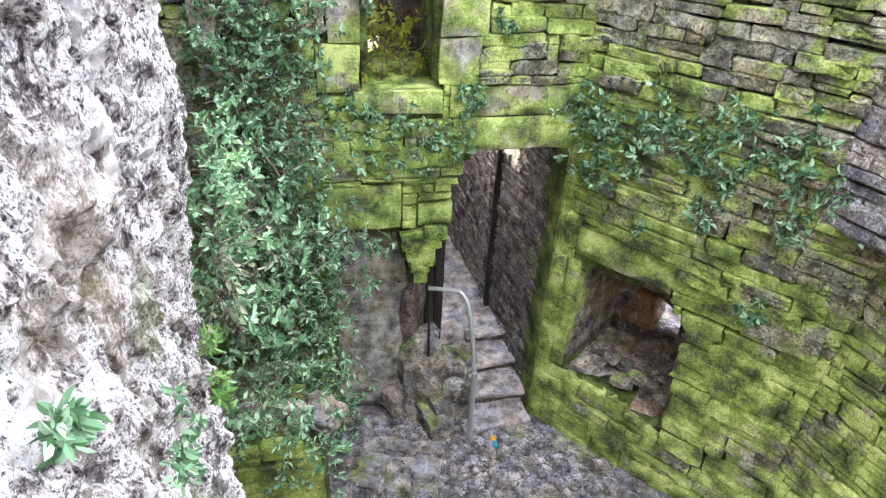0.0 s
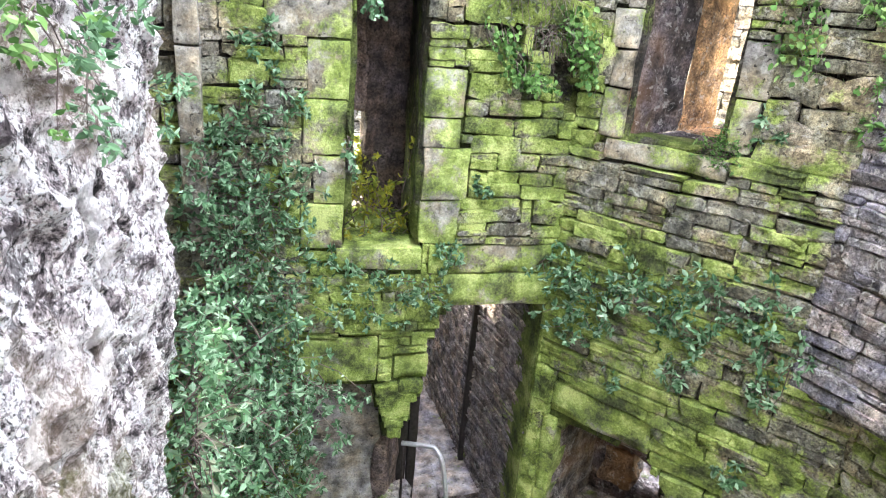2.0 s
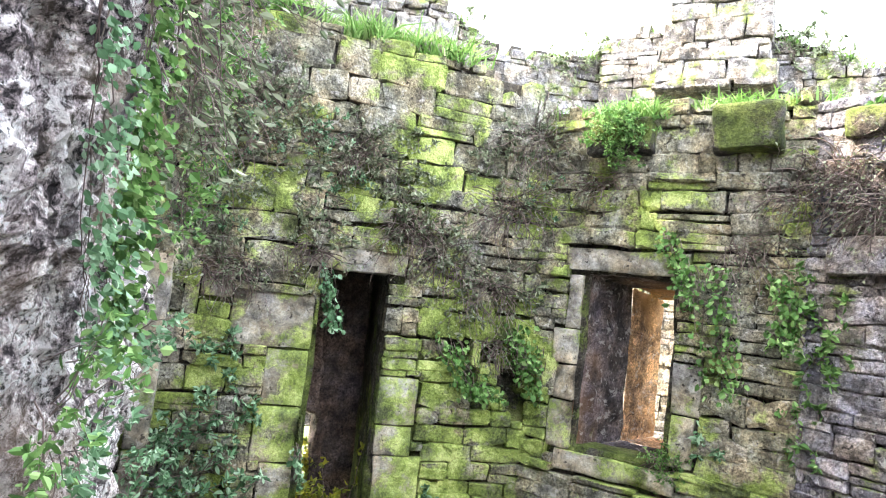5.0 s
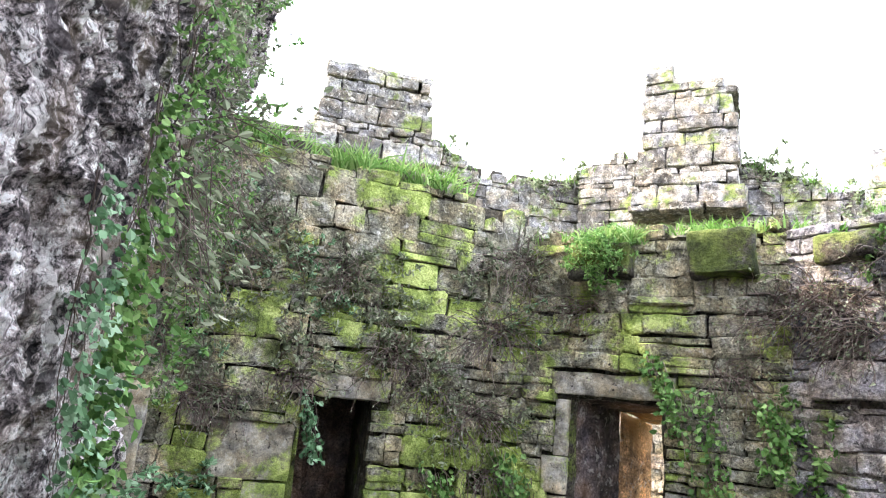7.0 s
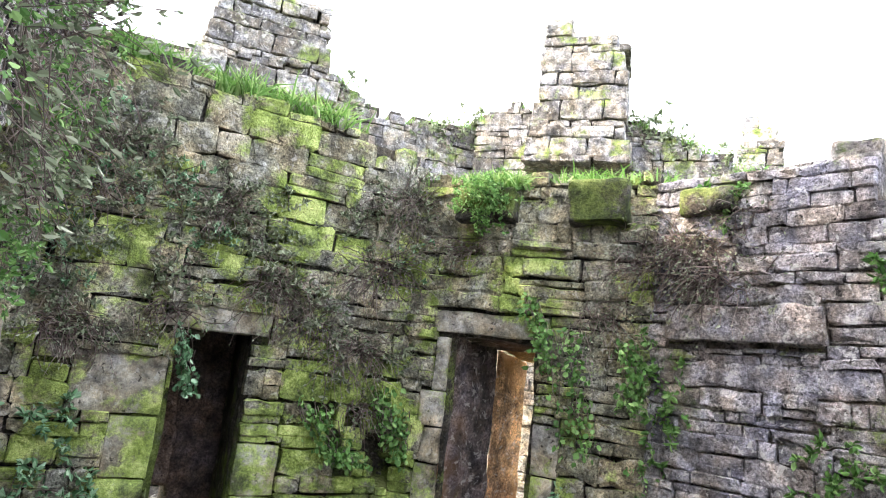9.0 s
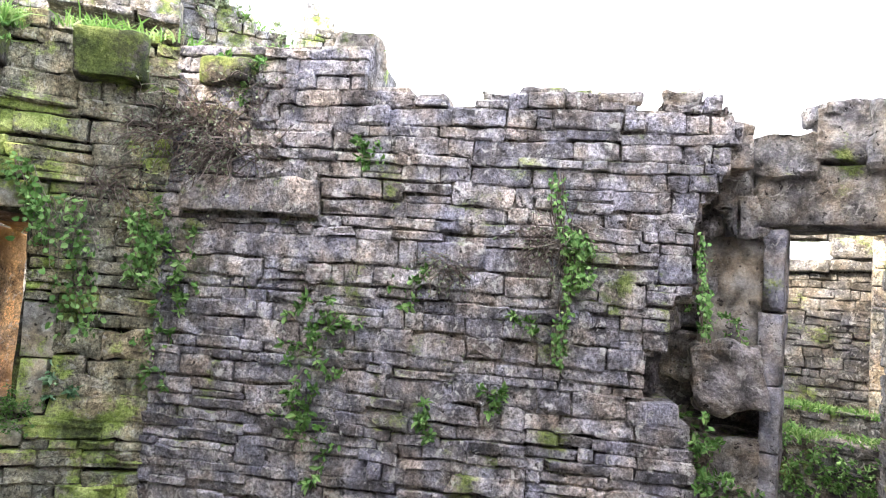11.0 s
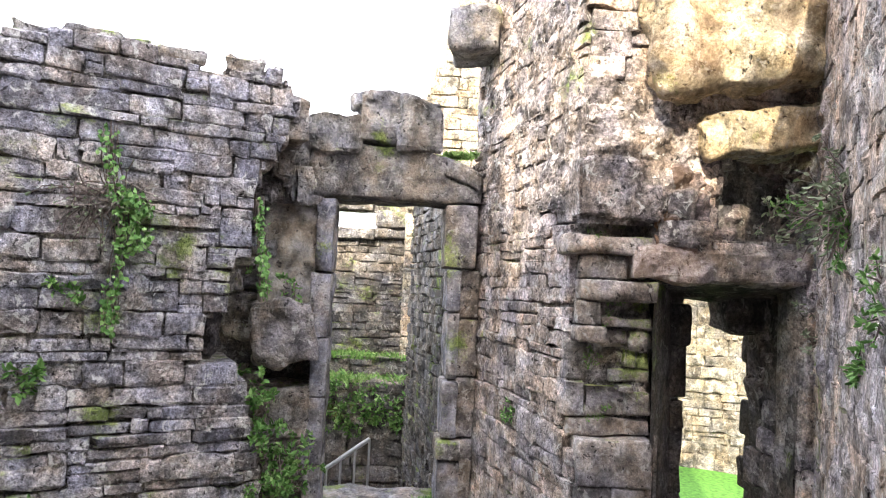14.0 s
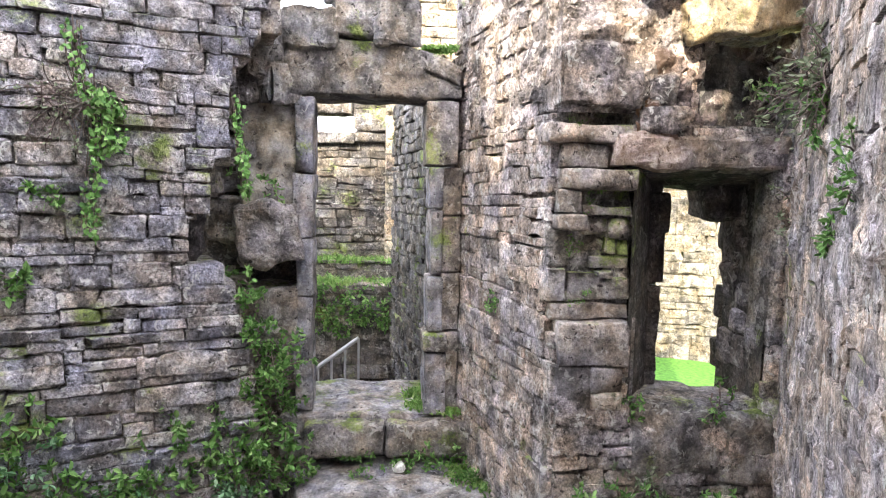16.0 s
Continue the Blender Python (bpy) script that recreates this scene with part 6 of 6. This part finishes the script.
# plants of the brown walls
for k, (f, u, z, R, n) in enumerate(((wall_d, 0.6, 4.45, 0.28, 260), (wall_d, 0.3, 4.35, 0.2, 140), (wall_d, 1.2, 6.72, 0.16, 130), (wall_d, 1.06, 6.64, 0.14, 90), (wall_d, 0.98, 5.02, 0.14, 80), (wall_d, 0.44, 4.98, 0.07, 30),
                                     (wall_e, 0.9, 6.7, 0.22, 160), (wall_e, 1.1, 6.5, 0.2, 140), (wall_e, 1.75, 6.25, 0.12, 90), (wall_e, 0.05, 6.1, 0.14, 80), (wall_e, 1.4, 6.0, 0.08, 30), (wall_c, 0.65, 5.42, 0.08, 30), (wall_c, 0.1, 8.3, 0.2, 90))):
    shrub(f, u, z, R, n, 0.015, 0.04, IVY if k % 3 else DULL, 0.3, 0.5, seed=660 + k)
twigs(wall_e, 1.0, 6.65, 0.25, 36, 680)
# plants of the near wall
for k, (u, z, R, n, m) in enumerate(((1.58, 4.66, 0.11, 120, LEAF), (1.98, 4.46, 0.09, 70, IVY), (1.22, 5.15, 0.03, 14, LEAF), (2.4, 5.0, 0.22, 260, LEAF), (2.42, 4.8, 0.2, 200, LEAF), (1.97, 4.65, 0.03, 12, IVY), (2.4, 4.55, 0.14, 110, LEAF), (1.42, 4.6, 0.04, 20, LEAF))):
    shrub(near_face, u, z, R, n, 0.02, 0.042, m, 0.5, 0.5, seed=700 + k, off=0.05, stem=0.0018)
ivy(near_face, [(1.75, 7.0), (1.76, 6.6), (1.72, 6.35), (1.78, 6.1)], 0.05, 760, 0.013, 0.029, seed=720, off=0.06, depth=0.035, vine=0.0015, strands=4)
ivy(near_face, [(1.5, 6.7), (1.6, 6.35), (1.7, 6.1)], 0.08, 420, 0.011, 0.024, seed=721, off=0.05, depth=0.035, mat=LEAF, vine=0.0015, strands=4)
for k, (u, z, R, n, m) in enumerate(((1.9, 7.1, 0.28, 420, IVY), (2.3, 7.35, 0.32, 460, DULL), (2.5, 7.05, 0.32, 420, IVY), (2.1, 6.8, 0.25, 330, DULL), (2.25, 6.5, 0.2, 240, IVY), (2.45, 7.5, 0.3, 380, IVY), (2.1, 7.6, 0.3, 360, DULL), (2.0, 6.1, 0.14, 130, LEAF), (1.65, 5.95, 0.14, 180, LEAF), (1.5, 6.05, 0.16, 200, IVY), (2.05, 5.8, 0.1, 60, LEAF))):
    shrub(near_face, u, z, R, int(n * 1.2), 0.011, 0.027, m, 0.0, 0.5, seed=730 + k, off=0.08, stem=0.0016)
for k, (u, z, R, n) in enumerate(((2.5, 7.2, 0.5, 40), (2.0, 6.9, 0.35, 30), (2.3, 6.7, 0.3, 24), (2.2, 4.75, 0.22, 16))):
    twigs(near_face, u, z, R, int(n * 0.6), 750 + k, off=0.08, thick=0.0026)

# grass on the wall tops
tops = []
rg = random.Random(77)
for k in range(80):
    u = rg.uniform(1.7, 3.7)
    p = wall_a.pt(u, along(TOP_A, u) - 0.06, -rg.uniform(0.02, 0.6))
    tops.append((*p, 0.08))
grass("grass_tufts", tops, 0.3, 44, "bright green grass growing along the wall top", 801)
tops = []
for k in range(44):
    u = rg.uniform(-0.2, 2.0)
    p = wall_b1.pt(u, 7.98, -rg.uniform(0.0, 0.3))
    tops.append((*p, 0.07))
for k in range(14):
    p = wall_b2.pt(rg.uniform(0, 1.4), 7.97, -rg.uniform(0.05, 0.5))
    tops.append((*p, 0.06))
grass("grass_tufts", tops, 0.16, 36, "short bright grass along the wall top", 802)
tops = [(*wall_b1.pt(0.7 + rg.uniform(-0.25, 0.25), 7.92, rg.uniform(0.0, 0.22)), 0.06) for k in range(12)]
grass("grass_tufts", tops, 0.2, 50, "bright green grass tuft hanging over a corbel", 803)
tops = [(rg.uniform(5.35, 6.0), rg.uniform(-0.75, -0.3), 4.42, 0.05) for k in range(80)] + [(5.0 + rg.uniform(-0.35, 0.15), rg.uniform(-1.0, -0.55), 4.06, 0.05) for k in range(12)]
grass("moss_tufts", tops, 0.05, 60, "low green moss and grass by the threshold", 804)
tops = [(rg.uniform(8.42, 8.8), rg.uniform(0.0, 2.0), 4.98, 0.07) for k in range(40)] + [(rg.uniform(8.9, 9.15), rg.uniform(0.0, 2.0), 5.22, 0.07) for k in range(40)]
grass("grass_tufts", tops, 0.12, 30, "green grass on the terrace ledges", 805)
terrace_face = Face((8.4, 2.2), (8.5, -0.2))
for k in range(9):
    shrub(terrace_face, 0.35 + 0.2 * k, 4.85 - 0.1 * (k % 3), 0.32, 220, 0.03, 0.06, IVY, -0.5, 0.4, "terrace_shrub", "dark leafy plants hanging over the terrace wall", 810 + k, group="plants on the terrace wall")

for k, (u, z, R, n, m) in enumerate(((1.65, 8.0, 0.3, 260, LEAF), (1.9, 7.5, 0.28, 240, LEAF), (1.6, 7.2, 0.3, 260, LEAF), (2.2, 7.7, 0.24, 180, DULL), (2.45, 7.5, 0.24, 180, LEAF), (1.62, 6.75, 0.28, 220, LEAF), (1.85, 6.95, 0.22, 160, DULL), (3.05, 7.6, 0.2, 120, DULL), (2.7, 7.15, 0.2, 130, LEAF), (4.1, 7.5, 0.25, 160, DULL), (4.45, 7.3, 0.2, 120, LEAF), (3.5, 7.2, 0.16, 80, DULL))):
    shrub(wall_a, u, z, R, int(n * 1.3), 0.022, 0.05, m, 0.2, 0.7, "wall_shrub", "grey-green shrub spreading below the wall top", 900 + k)
tops = [(*dpt(0.95 + 0.2 * rg.random(), 7.28, 0.05 + 0.3 * rg.random()), 0.03) for k in range(12)] + [(*dpt(-0.1 + 0.3 * rg.random(), 7.5, 0.2), 0.04) for k in range(5)]
grass("moss_tufts", tops, 0.05, 60, "green moss on the lintel's end", 806)

# Added bush out of the sun; yellow leaves stand for sunlit foliage.
shrub(wall_a, 2.62, 4.2, 0.45, 420, 0.04, 0.09, YELLOW, 1.6, 0.1, "bush", "added bush behind the slit, sunlight put into its yellow", 920, off=-1.15, group="")
for k, (u, z, R, n) in enumerate(((2.5, 4.55, 0.3, 300), (2.6, 4.3, 0.3, 300), (3.05, 4.22, 0.3, 280), (3.3, 4.28, 0.3, 280), (3.6, 4.2, 0.3, 300), (3.85, 4.3, 0.3, 300), (2.8, 4.05, 0.3, 260), (2.3, 4.3, 0.3, 260))):
    shrub(wall_b2, u, z - 0.08, R * 0.75, int(n * 0.45), 0.025, 0.05, IVY if k % 2 else LEAF, 0.5, 0.8, seed=930 + k, off=0.02)
for k, (u, z, R, n) in enumerate(((0.35, 4.3, 0.26, 300), (0.65, 4.25, 0.28, 320), (0.9, 4.2, 0.25, 240), (0.1, 4.15, 0.2, 160))):
    shrub(wall_d, u, z, R, n, 0.02, 0.05, IVY, 0.7, 0.8, seed=945 + k, off=0.02)
# grass and bushes along the far wall tops
tops = []
for k in range(90):
    u = rg.uniform(2.2, 6.7)
    tops.append((*UPW.pt(u, along([(0, 10.9), (1.5, 11.0), (3.4, 11.25), (3.8, 11.0), (4.5, 10.65), (6.1, 10.85), (6.8, 11.3)], u) - 0.06, -rg.uniform(0.0, 0.4)), 0.1))
for k in range(90):
    u = rg.uniform(0.2, 6.2)
    tops.append((*UPW2.pt(u, along([(0, 10.9), (0.7, 11.2), (2.7, 10.9), (4.2, 10.3), (4.4, 10.1), (6.6, 8.6)], u) - 0.06, -rg.uniform(0.0, 0.4)), 0.1))
grass("grass_tufts", tops, 0.16, 30, "short grass along the far ruined wall tops", 940)
for k, (f, u, z, R, n) in enumerate(((UPW2, 2.9, 10.8, 0.4, 260), (UPW2, 3.5, 10.5, 0.4, 240), (UPW2, 4.3, 10.1, 0.4, 220), (UPW, 5.6, 10.6, 0.45, 300), (UPW, 6.2, 10.9, 0.4, 240), (UPW, 3.9, 10.9, 0.3, 160))):
    shrub(f, u, z, R, n, 0.05, 0.1, DULL, 0.2, 0.5, "wall_shrub", "grey-green bush on the far ruined wall", 950 + k)
shrub(wall_b1, 0.7, 7.82, 0.24, 1500, 0.02, 0.05, IVY, -0.2, 0.8, "moss_clump", "rounded green moss and grass clump over a corbel", 960, off=0.18, group="", stem=0.002)
